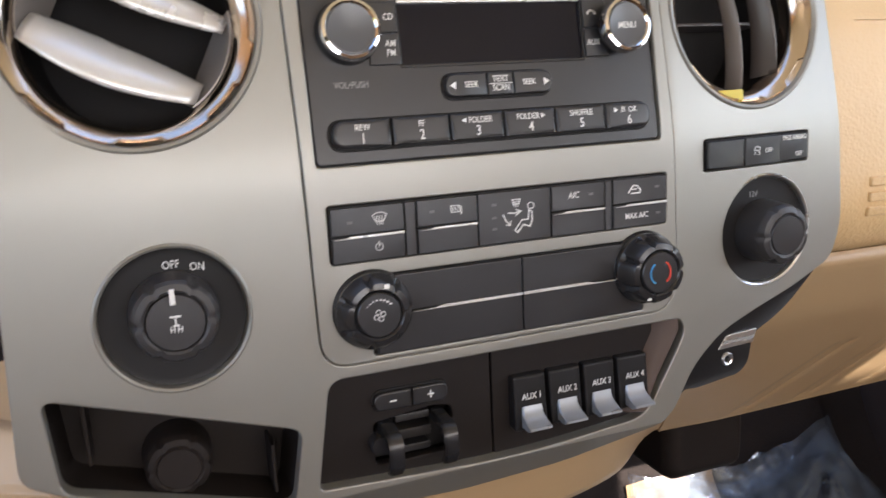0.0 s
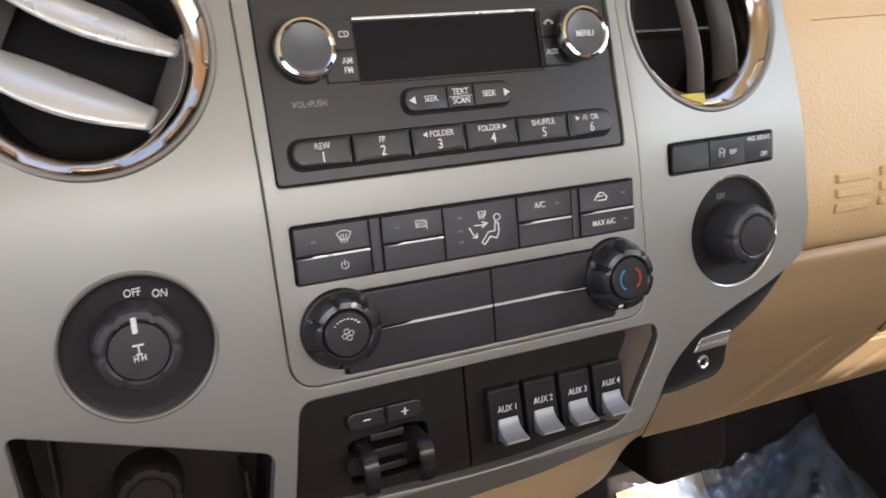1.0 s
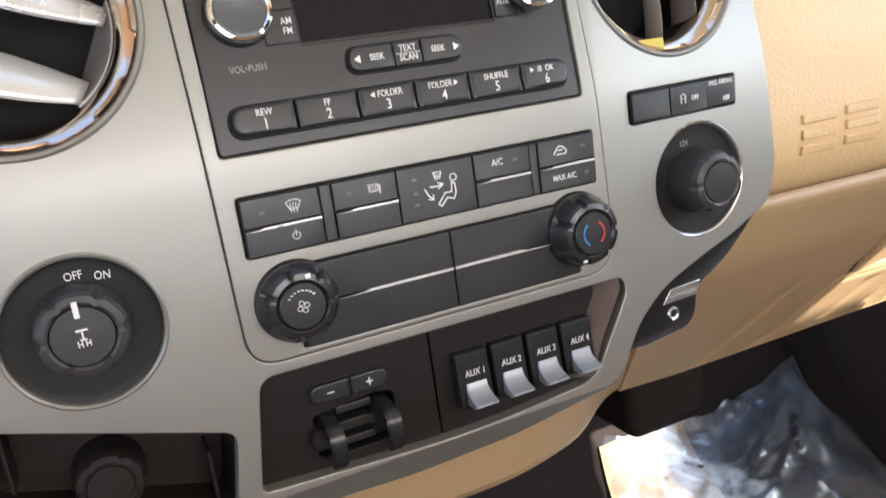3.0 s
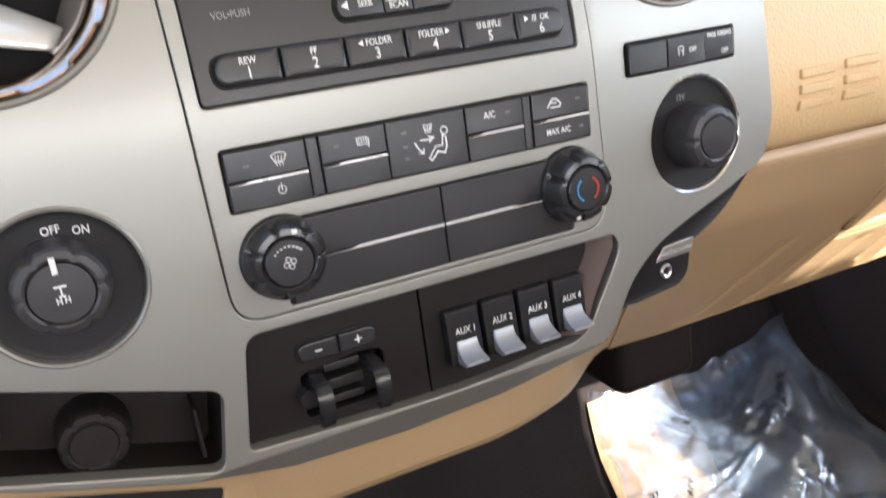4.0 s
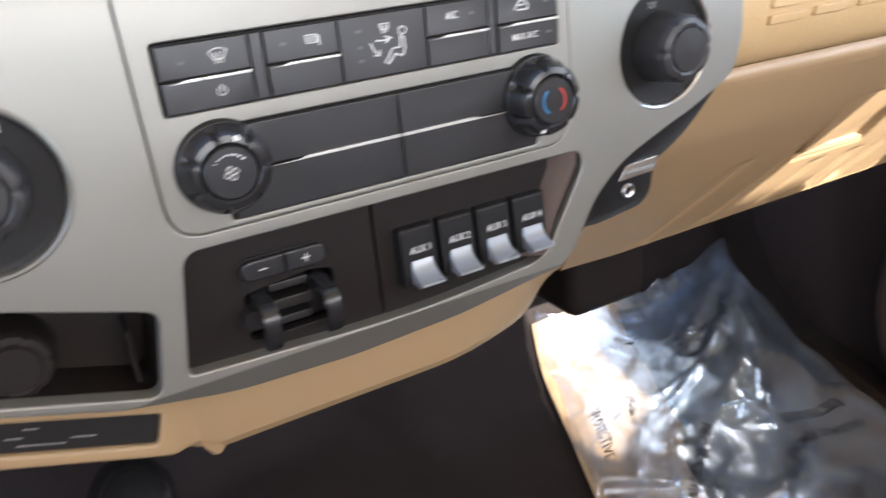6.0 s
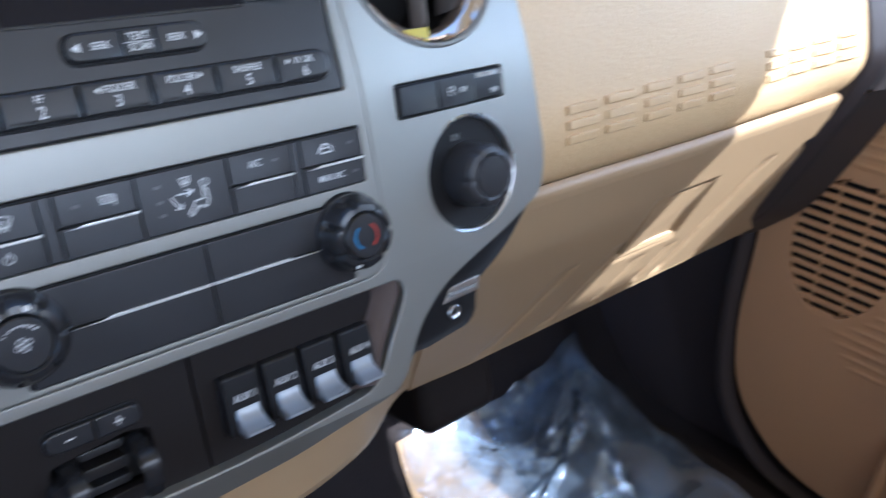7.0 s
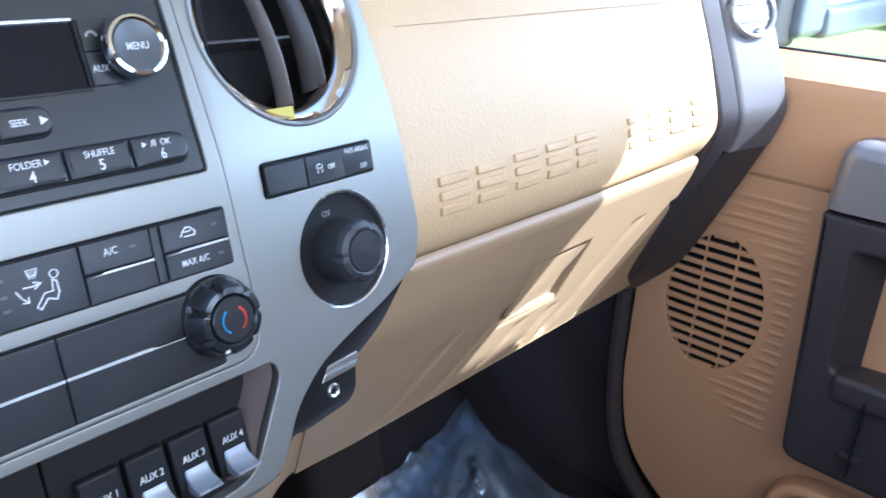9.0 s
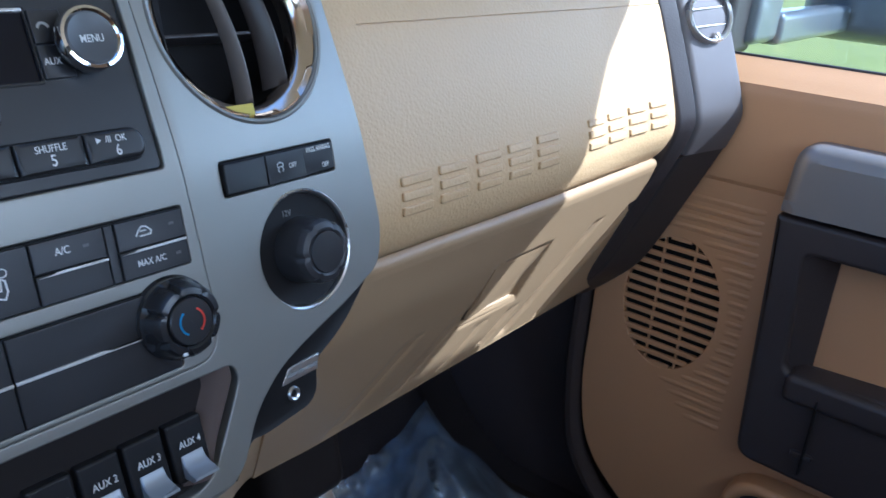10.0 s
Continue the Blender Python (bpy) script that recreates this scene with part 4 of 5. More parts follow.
part("axle_mark", bm, PRINT, d)
bm = bmesh.new()
for s in (-0.0016, 0.0016):
    stroke([(fx + s - 0.0008, fz + 0.0002), (fx + s - 0.0008, fz - 0.0022)], 0.0005, -0.0146, bm)
    stroke([(fx + s + 0.0008, fz + 0.0002), (fx + s + 0.0008, fz - 0.0022)], 0.0005, -0.0146, bm)
    stroke([(fx + s - 0.0008, fz - 0.0010), (fx + s + 0.0008, fz - 0.0010)], 0.0005, -0.0146, bm)
part("wheel_mark", bm, PRINT, d)
part("lettering", words("OFF", 0.0054, fx + 0.0010, 0.0040, fz + 0.0250, lean=radians(1)), PRINT, four)
part("lettering", words("ON", 0.0054, fx + 0.0128, 0.0040, fz + 0.0228, lean=radians(-6)), PRINT, four)


# ---- capped power sockets ----
def capped_socket(cx, cz, y, r_disc, label, with_disc=True, rim=GLOSS, face=KEY, k=1.0):
    s = thing("power_outlet", (cx, y, cz), label, "power outlet", FACE, "capped power outlets")
    if with_disc:
        part("disc", spin([(r_disc + 0.0002, y + 0.006), (r_disc, y + 0.002), (r_disc * 0.8, y + 0.0028), (0.0001, y + 0.003)], cx, cz, 64), DISC, s)
    rows = [(0.0198, 0.004), (0.0196, -0.002), (0.0193, -0.0055), (0.0189, -0.0095), (0.0185, -0.0125), (0.0188, -0.0140), (0.0185, -0.0162), (0.0171, -0.0190), (0.0140, -0.0202), (0.0124, -0.0196)]
    cap = part("cap", spin([(r * k, y + d) for r, d in rows], cx, cz, 96, 6, 0.0012, band=(5, 8)), rim, s, smooth=32)
    part("cap_face", spin([(0.0124 * k, y - 0.0192), (0.0118 * k, y - 0.0205), (0.0001, y - 0.0208)], cx, cz, 40), face, cap)
    return s


wx, wz = SOCKET
out = capped_socket(wx, wz, face_y(wx, wz), 0.0332, "black 12V power outlet with a ribbed protective cap", True, KNOB)
part("lettering", words("12V", 0.0052, wx - 0.0075, face_y(wx, wz) + 0.0018, wz + 0.0232), DULL, out)
capped_socket(-0.0830, -0.1245, 0.032, 0.0, "black power outlet cap inside the dark storage tray", False, BROWN, BROWN, 0.88)

# ---- key strip beside the vent ----
strip = thing("switch_strip", (0.2675, 0.005, 0.008), "row of three black dash keys beside the vent", "switch panel")
part("base", bend(plate([box2(0.2268, -0.0012, 0.3127, 0.0172, 0.0025)], 0.001, 0.008, 0.0004), face_y), GAP, strip)
for i, (x0, x1) in enumerate(((0.2275, 0.2563), (0.2569, 0.2862), (0.2868, 0.3121))):
    rad = [0.002 if i == 0 else 0.0004, 0.002 if i == 2 else 0.0004, 0.002 if i == 2 else 0.0004, 0.002 if i == 0 else 0.0004]
    y = -0.0028 if i < 2 else -0.0012
    k = part("key", bend(plate([rounded([(x0, -0.0005), (x1, -0.0005), (x1, 0.0166), (x0, 0.0166)], rad)], y, 0.006, 0.0012), face_y), STRIP_KEY, strip)
    yy = y + face_y((x0 + x1) / 2, 0.008)
    if i == 1:
        part("lettering", bend(words("OFF", 0.0042, 0.2758, y - 0.0002, 0.0078), face_y), PRINT, k)
        bm = stroke([(0.2640, 0.0105), (0.2665, 0.0118), (0.2690, 0.0105), (0.2690, 0.0085), (0.2640, 0.0085), (0.2640, 0.0105)], 0.0006, yy - 0.0004)
        stroke([(0.2650, 0.0075), (0.2640, 0.0060), (0.2650, 0.0048)], 0.0005, yy - 0.0004, bm)
        stroke([(0.2680, 0.0075), (0.2690, 0.0060), (0.2680, 0.0048)], 0.0005, yy - 0.0004, bm)
        part("skid_mark", shrink(bm, 0.2665, 0.0083, 0.8, 0.75), PRINT, k)
    if i == 2:
        part("lettering", bend(words("PASS AIRBAG", 0.0042, 0.2994, y - 0.0002, 0.0138), face_y), PRINT, k)
        part("lettering", bend(words("OFF", 0.0042, 0.3035, y - 0.0002, 0.0035), face_y), PRINT, k)

# ---- media socket plate and the black trim ----
media = thing("media_socket", (0.25, 0.01, -0.12), "black angled trim plate with a metal badge and audio socket", "socket plate")
TRIMLINE = rounded([(0.2005, -0.1555), (0.216, -0.1355), (0.226, -0.137), (0.262, -0.1345), (0.2690, -0.1290), (0.2725, -0.110), (0.300, -0.0980), (0.345, -0.0600), (0.338, -0.0690), (0.305, -0.0840), (0.272, -0.0940), (0.244, -0.1040), (0.222, -0.1215), (0.207, -0.1475)],
                   [0.002, 0.004, 0.004, 0.006, 0.004, 0.004, 0.02, 0.001, 0.01, 0.01, 0.01, 0.012, 0.012, 0.004])
part("plate", bend(plate([TRIMLINE], 0.003, 0.014, 0.001), face_y), DISC, media)
ym = face_y(0.255, -0.12) + 0.003
part("badge", plate([rounded([(0.2435, -0.1165), (0.2715, -0.1155), (0.2745, -0.1065), (0.2505, -0.1078)], 0.0012)], ym - 0.0010, 0.002, 0.0004), SATIN, media, "bright metal badge")
bm = bmesh.new()
for i in range(4):
    x = 0.2490 + i * 0.0060
    stroke([(x, -0.1122), (x + 0.0036, -0.1117)], 0.0022, ym - 0.0011, bm)
part("badge_bars", bm, DULL, media)
part("socket_ring", spin([(0.0044, ym + 0.001), (0.0044, ym - 0.0014), (0.0036, ym - 0.0022), (0.0024, ym - 0.0016), (0.0021, ym + 0.002)], 0.2512, -0.1235, 32), SATIN, media, "metal socket ring")
part("socket_bore", spin([(0.0022, ym + 0.0012), (0.0001, ym + 0.0012)], 0.2512, -0.1235, 20), GAP, media)

# ---- passenger side of the dash ----
def slope_y(z):
    """Depth of the glove box door at a height."""
    return mix(0.0215, 0.104, (-0.0745 - z) / 0.1400)


# groups of plain raised bars stand where the maker's lettering is moulded
for cx, w in ((0.3905, 0.030), (0.4295, 0.030), (0.4700, 0.028), (0.5090, 0.029), (0.5485, 0.030), (0.6300, 0.029), (0.6670, 0.029), (0.7040, 0.028), (0.7400, 0.028)):
    low = -0.0463 + 0.0045 * (cx - 0.39) / 0.16
    for z0 in (0.0, 0.0105, 0.0210):
        bm = plate([box2(cx - w / 2, low + z0, cx + w / 2, low + z0 + 0.0068, 0.0018)], -0.0022, 0.005, 0.0012)
        part("raised_bar", bend(bm, pad_face, [low + z0 + 0.0034], [cx]), TAN, dash)

glove = thing("glove_box", (0.56, 0.07, -0.15), "tan glove box door with slanted ribs and a latch", "glove box")


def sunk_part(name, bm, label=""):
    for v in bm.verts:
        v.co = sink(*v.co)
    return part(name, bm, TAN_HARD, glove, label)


RIBS = [(0.335, -0.150, 0.0010), (0.400, -0.148, 0.0012), (0.468, -0.174, 0.0018), (0.522, -0.176, 0.0026), (0.560, -0.116, 0.0034), (0.630, -0.112, 0.0034)]
LATCH_TOP, LATCH_FOOT = -0.1168, -0.1580


def latch_left(z):
    """Slanted left side of the latch flap, along the ribs."""
    return 0.5070 + 0.52 * (z + 0.1163)


def lid_y(x, z):
    """Plain front of the lid, without its ribs."""
    return slope_y(z) - 0.0035 * ease((x - 0.275) / 0.06) + 0.004 * max(0.0, 1 + (z + 0.0750) / 0.004) ** 2 + near(x) * ease((z + 0.125) / 0.05)


def lid_place(u, v):
    z = mix(-0.0750, -0.2155, v)
    x = mix(0.275, 0.774, u)
    y = lid_y(x, z)
    for foot, top, deep in RIBS:
        off = x - (foot + 1.25 * (z + 0.214))
        edge = ease((top - z) / 0.006) * ease((z + 0.2125) / 0.006)
        y += 1.7 * deep * edge * (ease((0.013 - abs(off - 0.008)) / 0.005))
    # hollow behind the latch flap and below it
    left = latch_left(z)
    inside = ease((x - left + 0.001) / 0.003) * ease((left + 0.0945 - x) / 0.003)
    depth = 0.007 * ease((LATCH_TOP + 0.001 - z) / 0.002) * ease((z + 0.1710) / 0.006)
    return (x, y + depth * inside, z)


bm = sheet(300, 110, lid_place)
bmesh.ops.recalc_face_normals(bm, faces=bm.faces)
bmesh.ops.solidify(bm, geom=bm.faces[:], thickness=0.004)
sunk_part("lid", bm)


def flap_place(u, v):
    """The latch flap stands proud at its top edge and sweeps in to the finger hollow."""
    z = mix(LATCH_TOP + 0.0016, LATCH_FOOT, v)
    x = latch_left(z) + 0.0015 + 0.0930 * u
    proud = 0.0022 + 0.0016 * ease(v / 0.15) - 0.0010 * ease((v - 0.6) / 0.4)
    return (x, lid_y(x, z) - proud, z + (0.010 * ease((u - 0.62) / 0.38) - 0.006 * (1 - ease(u / 0.7))) * v)


bm = sheet(24, 14, flap_place)
bmesh.ops.recalc_face_normals(bm, faces=bm.faces)
bmesh.ops.solidify(bm, geom=bm.faces[:], thickness=0.003)
bmesh.ops.bevel(bm, geom=[e for e in bm.edges if e.calc_face_angle(0) > 0.9], offset=0.0007, segments=2, affect="EDGES")
sunk_part("latch_handle", bm, "tan latch flap")


def scoop_place(u, v):
    """Lip of the finger hollow under the flap."""
    z = mix(-0.1650, -0.1735, v) - 0.003 * (u - 0.5)
    x = latch_left(z) - 0.001 + 0.0960 * u
    return (x, lid_y(x, z) - 0.0019 * sin(pi * min(1.0, v * 1.1)) ** 2 - 0.0004, z)


bm = sheet(20, 10, scoop_place)
bmesh.ops.recalc_face_normals(bm, faces=bm.faces)
bmesh.ops.solidify(bm, geom=bm.faces[:], thickness=0.0015)
sunk_part("finger_lip", bm, "tan lip of the finger hollow")
for i, x in enumerate((0.418, 0.497, 0.575, 0.655, 0.735)):
    sunk_part("edge_tab", block(x, 0.0985, -0.2150, x + 0.014, 0.1040, -0.2100, 0.0015))

# small vent in the dash end cap
side = thing("side_vent", (0, 0, 0), "small round chrome-rimmed side vent in the dash end", "air vent", FACE @ pose(0.826, -0.0290, 0.067, -8, 0, -26))
part("ring", spin([(0.0290, 0.006), (0.0285, -0.001), (0.0265, -0.0025), (0.0242, -0.001), (0.0235, 0.006)], 0, 0, 48), SATIN, side, "satin silver rim")
part("barrel", spin([(0.0242, 0.002), (0.023, 0.01), (0.021, 0.014), (0.0001, 0.015)], 0, 0, 40), BLADE, side)
part("pivot", spin([(0.0001, -0.003), (0.003, -0.002), (0.0042, 0.001), (0.0042, 0.006)], 0.004, -0.0215, 20), CHROME, side, "small chrome pivot")
for z in (-0.010, 0.008):
    part("blade", block(-0.021, 0.002, z - 0.001, 0.021, 0.012, z + 0.001, 0.0006), SILVER, side)

# ---- storage tray, drawer and the foot of the stack ----
tray = thing("storage_tray", (-0.068, 0.02, -0.12), "dark recessed storage tray in the centre stack", "storage tray")
ring = [(-0.1365, -0.1215), (-0.0279, -0.1550), (-0.0205, -0.1110), (-0.1398, -0.0720)]
bm = bmesh.new()
rows = []
for y, k in ((0.0085, 1.0), (0.024, 0.97), (0.036, 0.93)):
    rows.append([bm.verts.new((-0.080 + (x + 0.080) * k, y, -0.115 + (z + 0.115) * k)) for x, z in rounded(ring, 0.007)])
for a, b in zip(rows, rows[1:]):
    for i in range(len(a)):
        bm.faces.new((a[i], a[(i + 1) % len(a)], b[(i + 1) % len(a)], b[i]))
bm.faces.new(rows[-1])
bmesh.ops.recalc_face_normals(bm, faces=bm.faces)
part("liner", bm, BROWN, tray)
part("edge_fin", block(-0.0372, 0.014, -0.1500, -0.0352, 0.036, -0.1230, 0.0006), BROWN, tray)
part("rear_fin", block(-0.124, 0.016, -0.116, -0.122, 0.036, -0.084, 0.0006), BROWN, tray)

drawer = thing("ashtray", (-0.075, 0.0, -0.155), "flat black ashtray drawer front in the tan lower dash", "ashtray")
FRONT = rounded([(-0.1279, -0.1558), (-0.0359, -0.1873), (-0.0309, -0.1716), (-0.1226, -0.1412)], 0.003)
FRAME = [(-0.171, -0.1485), (-0.0294, -0.1972), (-0.0150, -0.1990), (-0.0120, -0.1640), (-0.0247, -0.1640), (-0.1656, -0.1200)]
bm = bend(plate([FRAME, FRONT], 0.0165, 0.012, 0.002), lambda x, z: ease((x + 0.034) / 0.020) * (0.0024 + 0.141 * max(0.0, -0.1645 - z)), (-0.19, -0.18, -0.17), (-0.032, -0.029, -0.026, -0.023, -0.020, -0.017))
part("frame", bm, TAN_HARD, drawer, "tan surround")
part("face", plate([FRONT], 0.0190, 0.004, 0.0008), BLACK, drawer)
bm = bmesh.new()
for x0, x1, z in ((-0.0960, -0.090, -0.1590), (-0.0925, -0.074, -0.1642), (-0.0708, -0.061, -0.1685), (-0.088, -0.083, -0.1570)):
    stroke([(x0, z), (x1, z - 0.33 * (x1 - x0))], 0.0007, 0.0190, bm)
part("marks", bm, DULL, drawer)
bm = bmesh.new()
tab = [(-0.020, 0.0240, -0.196), (-0.002, 0.0240, -0.193), (-0.0045, 0.0262, -0.2110), (-0.0095, 0.0262, -0.2130)]
front = [bm.verts.new(p) for p in tab]
back = [bm.verts.new((x, y + 0.016, z)) for x, y, z in tab]
bm.faces.new(front)
bm.faces.new(back[::-1])
for i in range(4):
    bm.faces.new((front[i], back[i], back[(i + 1) % 4], front[(i + 1) % 4]))
bmesh.ops.recalc_face_normals(bm, faces=bm.faces)
bmesh.ops.bevel(bm, geom=bm.edges[:], offset=0.0015, segments=2, affect="EDGES")
part("gusset", bm, TAN_HARD, dash, "small tan moulded tab")

# ---- footwell ----
box = thing("blower_housing", (0.43, 0.22, -0.26), "dark moulded housing hanging under the glove box", "housing")
part("shell", block(0.318, 0.152, -0.302, 0.404, 0.34, -0.19, 0.014, segments=4), BROWN, box)
part("flange", block(0.328, 0.146, -0.245, 0.396, 0.156, -0.238, 0.002), BROWN, box)
knob = thing("lever", (-0.06, 0.16, -0.31), "black rounded lever knob below the dash", "lever")
part("knob", spin([(0.0001, 0.126), (0.012, 0.128), (0.022, 0.136), (0.028, 0.150), (0.029, 0.165), (0.024, 0.182), (0.014, 0.192), (0.010, 0.20)], -0.055, -0.315, 32), GLOSS, knob)
part("stem", spin([(0.010, 0.19), (0.011, 0.40)], -0.055, -0.315, 20), BLACK, knob)

A, B, C, D = Vector((0.335, 0.272)), Vector((0.668, 0.280)), Vector((0.612, -0.135)), Vector((0.205, -0.122))


def bag_plan(u, v):
    return (A * (1 - u) + B * u) * (1 - v) + (D * (1 - u) + C * u) * v


def crease(x, y, ang, freq, seed):
    s = x * cos(ang) + y * sin(ang)
    t = -x * sin(ang) + y * cos(ang)
    n = noise.noise((s * freq, t * freq * 0.28, seed))
    return 1 - min(1.0, abs(n) * 3.2)


FOLDS = [((0.16, 0.17), (0.46, 0.42), 0.009, 0.010), ((0.03, 0.39), (0.42, 0.42), 0.008, 0.009), ((0.12, 0.60), (0.20, 0.48), 0.010, 0.010), ((0.20, 0.48), (0.46, 0.43), 0.010, 0.010),
         ((0.64, 0.28), (0.66, 0.45), 0.011, 0.012), ((0.46, 0.43), (0.66, 0.30), 0.008, 0.012), ((-0.02, 0.56), (0.22, 0.68), 0.009, 0.009), ((0.10, 0.05), (0.36, 0.30), 0.005, 0.008),
         ((0.72, 0.10), (0.92, 0.42), 0.006, 0.016), ((0.50, 0.06), (0.48, 0.36), 0.006, 0.010), ((0.05, 0.20), (0.10, 0.46), 0.005, 0.007)]


def folds(x, y):
    """Sharp folds pulled taut across the film."""
    z = 0.0
    for p, q, high, wide in FOLDS:
        a, b = bag_plan(*p), bag_plan(*q)
        ab, ax = b - a, Vector((x, y)) - a
        t = min(1.0, max(0.0, ax.dot(ab) / ab.length_squared))
        d = (ax - ab * t).length
        z = max(z, 1.6 * high * (1 - 0.5 * t) * max(0.0, 1 - d / wide) * ease(t / 0.15) * ease((1 - t) / 0.3 + 0.2))
    return z


def bag_height(u, v):
    x, y = bag_plan(u, v)
    edge = min(u, 1 - u, v, 1 - v)
    swell = ease(edge / 0.22) * (1 - 0.55 * ease((v - 0.45) / 0.3)) * (0.55 + 0.45 * ease(v / 0.3))
    z = floor_rise(x, y) + 0.018
    lean = (0.22 + 0.78 * ease((u - 0.22) / 0.40)) * (1 - 0.6 * ease((u - 0.60) / 0.35))
    calm = 1 - 0.86 * ease((u - 0.40) / 0.25) * ease((v - 0.22) / 0.2)
    soft = 0.35 + 0.65 * lean
    z += 0.075 * swell * lean * (0.80 + 0.35 * noise.noise((x * 4, y * 4, 3.1)))
    z += (0.016 * crease(x, y, 0.5, 4.5, 1.3) + 0.010 * crease(x, y, -0.7, 7, 4.7)) * (0.25 + swell) * soft * calm
    z += calm * soft * (0.006 * crease(x, y, 1.2, 14, 7.7) + 0.004 * crease(x, y, 0.1, 24, 2.2))
    z += (0.0034 * crease(x, y, 0.7, 20, 3.9) + 0.0024 * crease(x, y, -0.5, 34, 6.1)) * ease((0.5 - u) / 0.25)
    # small puckers where the film is gathered
    z += 0.0065 * math.exp(-((u - 0.50) / 0.10) ** 2) * ease((0.50 - v) / 0.15) * noise.noise((x * 62, y * 62, 5.2))
    # a puffed-up part that leans towards the seat
    z += 0.040 * math.exp(-((u - 0.74) / 0.16) ** 2 - ((v - 0.20) / 0.13) ** 2)
    return z + folds(x, y) + 0.0008 * noise.noise((x * 40, y * 40, 0.4))


def bag_place(u, v):
    p = bag_plan(u, v)
    w = 0.012 * noise.noise((u * 6, v * 6, 9)) * (1 if 0.02 < u < 0.98 else 2)
    return (p.x + w, p.y + w - 0.035 * sin(pi * u) * (1 - v) ** 3, bag_height(u, v))


bag = thing("plastic_bag", (0.43, 0.12, 0.0), "crumpled clear plastic bag with black printing on the floor", "plastic bag", WORLD)


def mat_place(u, v):
    # Right edge drawn where the sun patch ends, so the tan also paints sunlight.
    p = bag_plan(mix(0.004, 0.40 - 0.08 * ease((v - 0.35) / 0.3) + 0.04 * noise.noise((v * 7, 0, 2)), u), mix(0.005, 1.0, v))
    return (p.x, p.y, floor_rise(*p) + 0.006 + 0.004 * noise.noise((p.x * 9, p.y * 9, 0)) + 0.0008 * noise.noise((p.x * 60, p.y * 60, 1)))


solid("floor_mat", sheet(40, 60, lambda u, v: mat_place(u, 1 - v)), MAT, "tan carpet mat cut to the sunlit part of the passenger floor", "floor mat", WORLD)
part("film", sheet(210, 210, lambda u, v: bag_place(u, 1 - v)), POLY, bag, smooth=70)


def lower_layer(u, v):
    x, y, z = bag_place(u, v)
    base = floor_rise(x, y)
    return (x, y, base + 0.0115 + (z - base) * 0.33 + 0.006 * crease(x, y, 2.2, 17, 5.5))


part("inner_fold", sheet(90, 90, lambda u, v: lower_layer(mix(0.02, 0.98, u), mix(1.0, 0.02, v))), POLY, bag, smooth=70)


def on_bag(body, size, u, v, turn):
    """Printing that lies on the bag's folds."""
    bm = words(body, size, 0, 0, 0, squeeze=0.8)
    c = bag_plan(u, v)
    ux, vx = bag_plan(1, 0.5) - bag_plan(0, 0.5), bag_plan(0.5, 1) - bag_plan(0.5, 0)
    det = ux.x * vx.y - ux.y * vx.x
    for p in bm.verts:
        a, b = p.co.x * cos(turn) - p.co.z * sin(turn), p.co.x * sin(turn) + p.co.z * cos(turn)
        du, dv = (a * vx.y - b * vx.x) / det, (ux.x * b - ux.y * a) / det
        x, y, z = bag_place(u + du, v + dv)
        p.co = (x, y, z + 0.0012)
    part("lettering", bm, INK, bag, "black printed warning")


for line, size, u, v, turn in (("PROTECTIVE COVER", 0.0150, 0.74, 0.67, 182), ("DEALER MUST REMOVE", 0.0150, 0.72, 0.74, 182), ("DEALER MUST", 0.0125, 0.59, 0.34, 236), ("MUST", 0.0125, 0.30, 0.17, 120),
                               ("PROTECTIVE", 0.0150, 0.07, 0.46, 252), ("REMOVE", 0.0110, 0.19, 0.44, 240), ("PROTECTIVE COVER", 0.0140, 0.30, 0.66, 222), ("PROTECTIVE", 0.0120, 0.86, 0.20, 140)):
    on_bag(line, size, u, v, radians(turn))

# ---- passenger door ----
DOOR = Matrix(((0, 1, 0, 0.7615), (-1, 0, 0, 0), (0, 0, 1, 0), (0, 0, 0, 1)))
door = thing("door_1", (0.1, 0, 0.3), "tan passenger door with a dark pull handle and speaker grille", "door", DOOR, kind="structure")
EDGE = rounded([(-0.087, 0.612), (-0.087, 0.19), (-0.066, 0.095), (0.025, 0.016), (0.95, 0.012), (0.95, 0.612)], [0.004, 0.15, 0.08, 0.12, 0.02, 0.004], 10)


GX, GZ, GA, GB = 0.0148, 0.3475, 0.0605, 0.0875  # speaker grille: centre and half-axes
OVAL = circle(GX, GZ, GA, 56, GB)
part("panel", plate([EDGE, OVAL], 0.0, 0.010, 0.0015), TAN_DOOR, door)
for i in range(14):
    z = GZ - 0.0855 + i * 0.01315
    far = abs(z - GZ) / GB
    if far < 0.995:
        half = (GA + 0.0005) * sqrt(1 - far * far)
        part("slat", block(GX - half, 0.0006, z - 0.0030, GX + half, 0.0060, z + 0.0030, 0.0006, segments=1), TAN_DOOR, door)
for x in (-0.0195, 0.0195):
    half = GB * sqrt(1 - (x / GA) ** 2)
    part("upright", block(GX + x - 0.0011, 0.0010, GZ - half, GX + x + 0.0011, 0.0055, GZ + half), TAN_DOOR, door)
part("grille_back", plate([circle(GX, GZ, GA + 0.006, 40, GB + 0.006)], 0.012, 0.003), GAP, door, "dark speaker behind the grille")
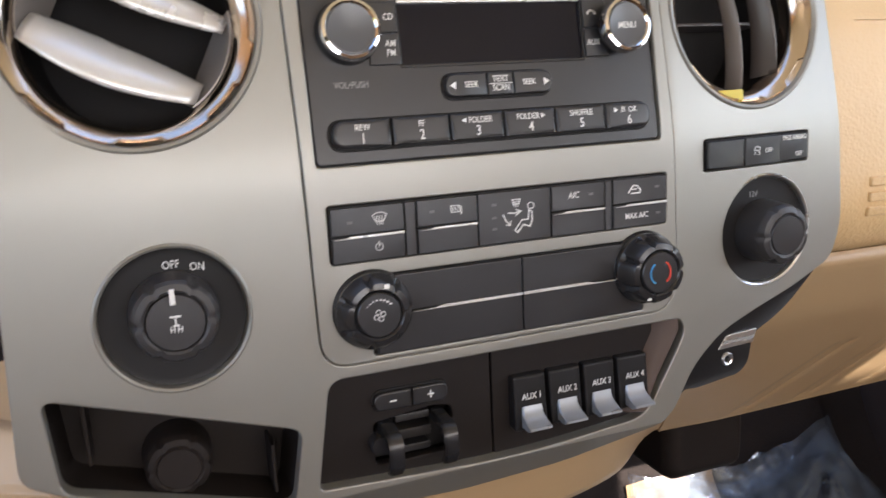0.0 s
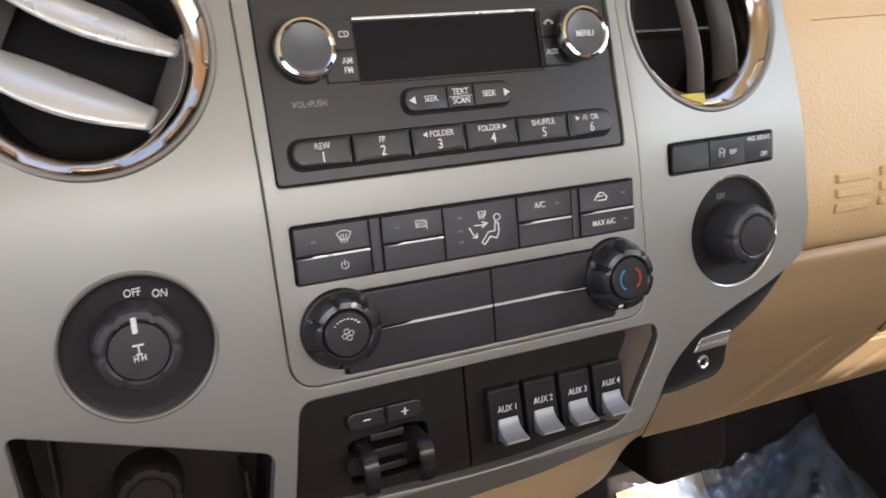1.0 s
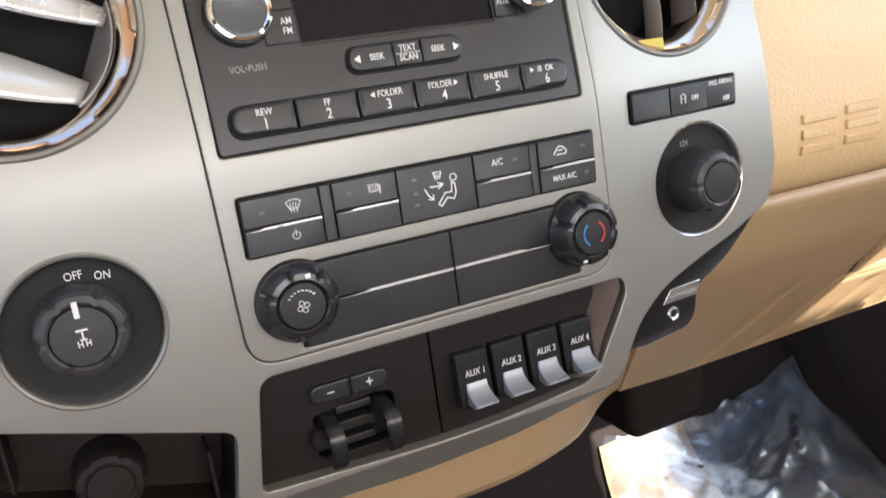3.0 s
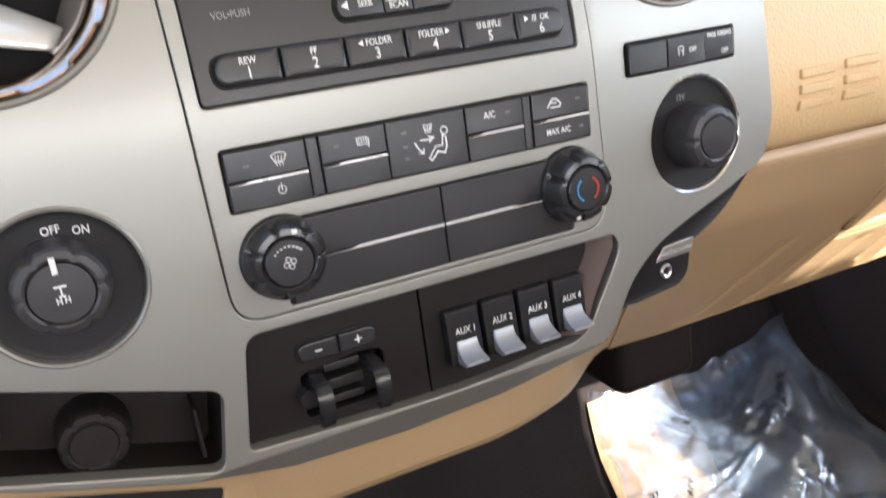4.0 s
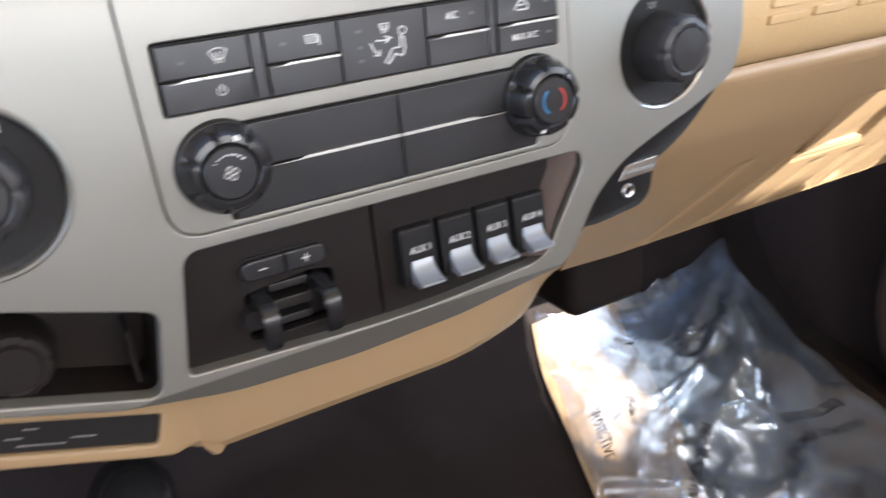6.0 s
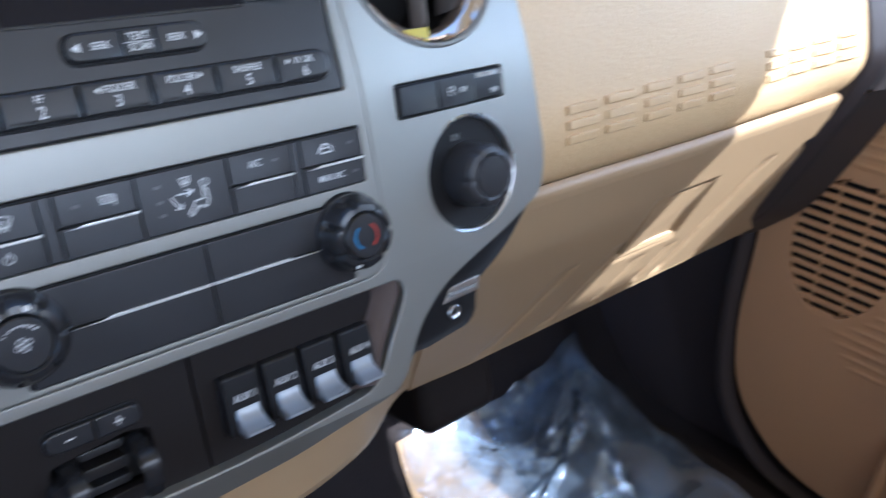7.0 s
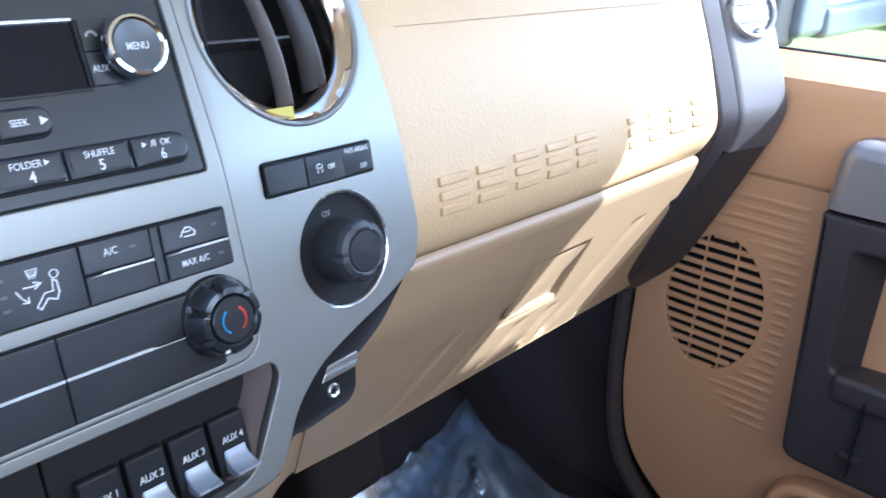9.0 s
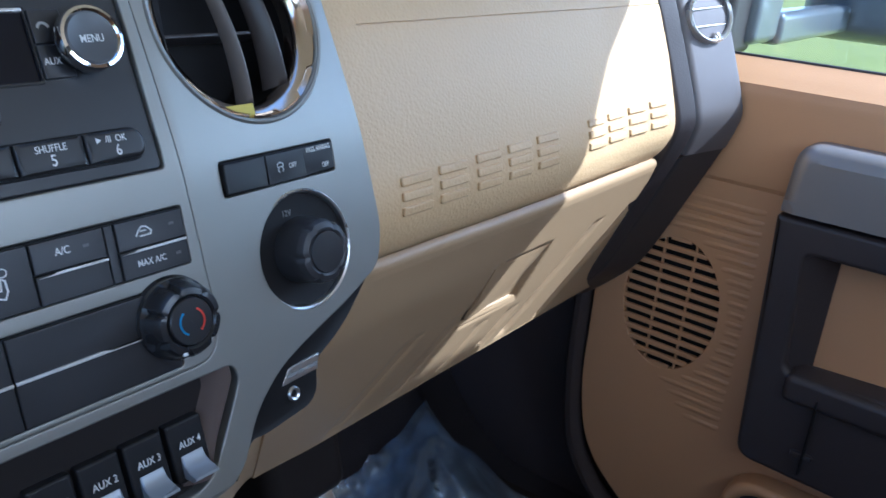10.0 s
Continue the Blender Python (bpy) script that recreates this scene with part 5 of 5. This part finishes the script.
for i in range(-4, 19):
    z = GZ - 0.0875 + i * 0.01275
    zz = abs(z - GZ) / (GB + 0.008)
    start = -0.040 + 0.02 * abs(math.sin(i * 1.7)) if zz >= 1 else GX + (GA + 0.008) * sqrt(1 - zz * zz)
    if zz >= 1 and z < GZ:
        start = 0.0 + (GZ - 0.088 - z) * 1.1
    bm = bmesh.new()
    rows = []
    for j in range(9):
        x = mix(start, 0.106, j / 8)
        fade = min(1.0, j / 2.0, (8 - j) / 0.8 + 0.05)
        rows.append([bm.verts.new((x, 0.0005 - h * fade, z + dz - 0.0)) for dz, h in ((-0.0048, 0.0), (-0.0020, 0.0019), (0.0012, 0.0023), (0.0044, 0.0))])
    for a, b in zip(rows, rows[1:]):
        for k in range(3):
            bm.faces.new((a[k], b[k], b[k + 1], a[k + 1]))
    bmesh.ops.recalc_face_normals(bm, faces=bm.faces)
    part("rib", bm, TAN_DOOR, door)


def sill_place(u, v):
    pts = [(0.0, 0.5140), (-0.004, 0.5205), (-0.006, 0.55), (-0.006, 0.600), (-0.0058, 0.616), (-0.003, 0.6265), (0.014, 0.6370), (0.038, 0.6500), (0.042, 0.612)]
    k = min(int(v * 8), 7)
    f = v * 8 - k
    return (mix(-0.088, 0.95, u), mix(pts[k][0], pts[k + 1][0], f), mix(pts[k][1], pts[k + 1][1], f))


part("sill", sheet(30, 24, sill_place), TAN_DOOR, door, "tan window sill")
part("weather_strip", block(-0.08, 0.037, 0.640, 0.95, 0.042, 0.6520, 0.002), TRIM, door, "dark rubber window strip")
pull = part("pull_housing", plate([rounded([(0.1385, 0.212), (0.56, 0.200), (0.56, 0.505), (0.1225, 0.505)], [0.02, 0.01, 0.004, 0.004]), rounded([(0.168, 0.335), (0.44, 0.350), (0.44, 0.4720), (0.160, 0.4700)], [0.012, 0.02, 0.010, 0.010])], -0.040, 0.042, 0.006), TRIM, door, "charcoal pull handle surround")
part("pull_cap", plate([rounded([(0.1225, 0.507), (0.56, 0.507), (0.56, 0.584), (0.1275, 0.584)], [0.004, 0.004, 0.01, 0.026])], -0.046, 0.050, 0.017), SILVER_DARK, pull, "satin graphite cap")
part("lock_key", plate([rounded([(0.160, 0.5700), (0.205, 0.5700), (0.205, 0.5805), (0.160, 0.5805)], 0.002)], -0.037, 0.03, 0.001), BLACK, pull)
bm = bmesh.new()
cheek = [(0.158, -0.036), (0.160, -0.038), (0.1885, -0.0025), (0.158, -0.0025)]
rings = [[bm.verts.new((x, y, z)) for x, y in cheek] for z in (0.330, 0.474)]
for i in range(4):
    bm.faces.new((rings[0][i], rings[0][(i + 1) % 4], rings[1][(i + 1) % 4], rings[1][i]))
bm.faces.new(rings[0][::-1])
bm.faces.new(rings[1])
bmesh.ops.recalc_face_normals(bm, faces=bm.faces)
part("pull_cheek", bm, TRIM, pull, "slanted inner wall of the grip")
part("pull_shelf", block(0.172, -0.048, 0.305, 0.45, -0.002, 0.338, 0.008, segments=3), TRIM, pull, "charcoal lower grip")
part("grip_joint", block(0.2085, -0.0495, 0.225, 0.2105, -0.040, 0.320, 0.0008), GAP, pull)
part("grip_tab", block(0.196, -0.0455, 0.243, 0.219, -0.0385, 0.250, 0.002), TRIM, pull)
part("map_pocket", plate([rounded([(0.128, 0.02), (0.62, 0.01), (0.62, 0.190), (0.160, 0.178), (0.134, 0.158)], [0.03, 0.01, 0.01, 0.02, 0.02]),
                          rounded([(0.144, 0.055), (0.60, 0.045), (0.60, 0.172), (0.168, 0.163), (0.148, 0.146)], [0.03, 0.01, 0.01, 0.014, 0.014])], -0.034, 0.036, 0.007), TAN_DOOR, door, "tan map pocket rim")
part("pocket_lining", plate([box2(0.150, 0.06, 0.61, 0.168)], -0.004, 0.003), TRIM, door, "dark lining of the map pocket")

# rubber seal in front of the door
bm = bmesh.new()
path = [(-0.101, 0.60), (-0.103, 0.40), (-0.103, 0.20), (-0.085, 0.08), (-0.01, 0.0), (0.10, -0.01)]
fine = rounded([path[0]] + path[1:] + [(0.3, -0.02)], [0, 0.08, 0.08, 0.06, 0.06, 0.03, 0], 6)
rows = []
for x, z in fine:
    rows.append([bm.verts.new((x + 0.012 * cos(2 * pi * k / 10), 0.006 + 0.016 * sin(2 * pi * k / 10), z + 0.004 * cos(2 * pi * k / 10))) for k in range(10)])
for a, b in zip(rows, rows[1:]):
    for k in range(10):
        bm.faces.new((a[k], a[(k + 1) % 10], b[(k + 1) % 10], b[k]))
bmesh.ops.recalc_face_normals(bm, faces=bm.faces)
solid("door_seal", bm, KICK, "black rubber seal round the door opening", "seal", DOOR, kind="structure")

pane = solid("window_1", block(0.812, -0.96, 0.60, 0.816, 0.03, 1.19), GLASS, "clear side window glass in the passenger door", "window", WORLD, kind="structure")
pane.visible_shadow = False

# ---- mirror outside the window ----
mirror = thing("door_mirror", (1.0, 0.0, 0.66), "grey towing mirror on two arms outside the window", "door mirror", WORLD)
for z0 in (0.646, 0.87):
    part("arm", block(0.96, -0.018, z0, 1.30, 0.018, z0 + 0.042, 0.010, segments=3), PAINT, mirror)
part("foot", block(0.88, -0.012, 0.650, 0.97, 0.025, 0.94, 0.012, segments=3), PAINT, mirror)
part("bracket", block(0.828, 0.0, 0.64, 0.91, 0.04, 0.90, 0.010, segments=3), TRIM, mirror)
part("housing", block(1.29, -0.10, 0.632, 1.50, 0.06, 1.04, 0.03, segments=4), PAINT, mirror)
part("glass", block(1.31, -0.106, 0.66, 1.48, -0.098, 1.01, 0.003), CHROME, mirror, "mirror glass")
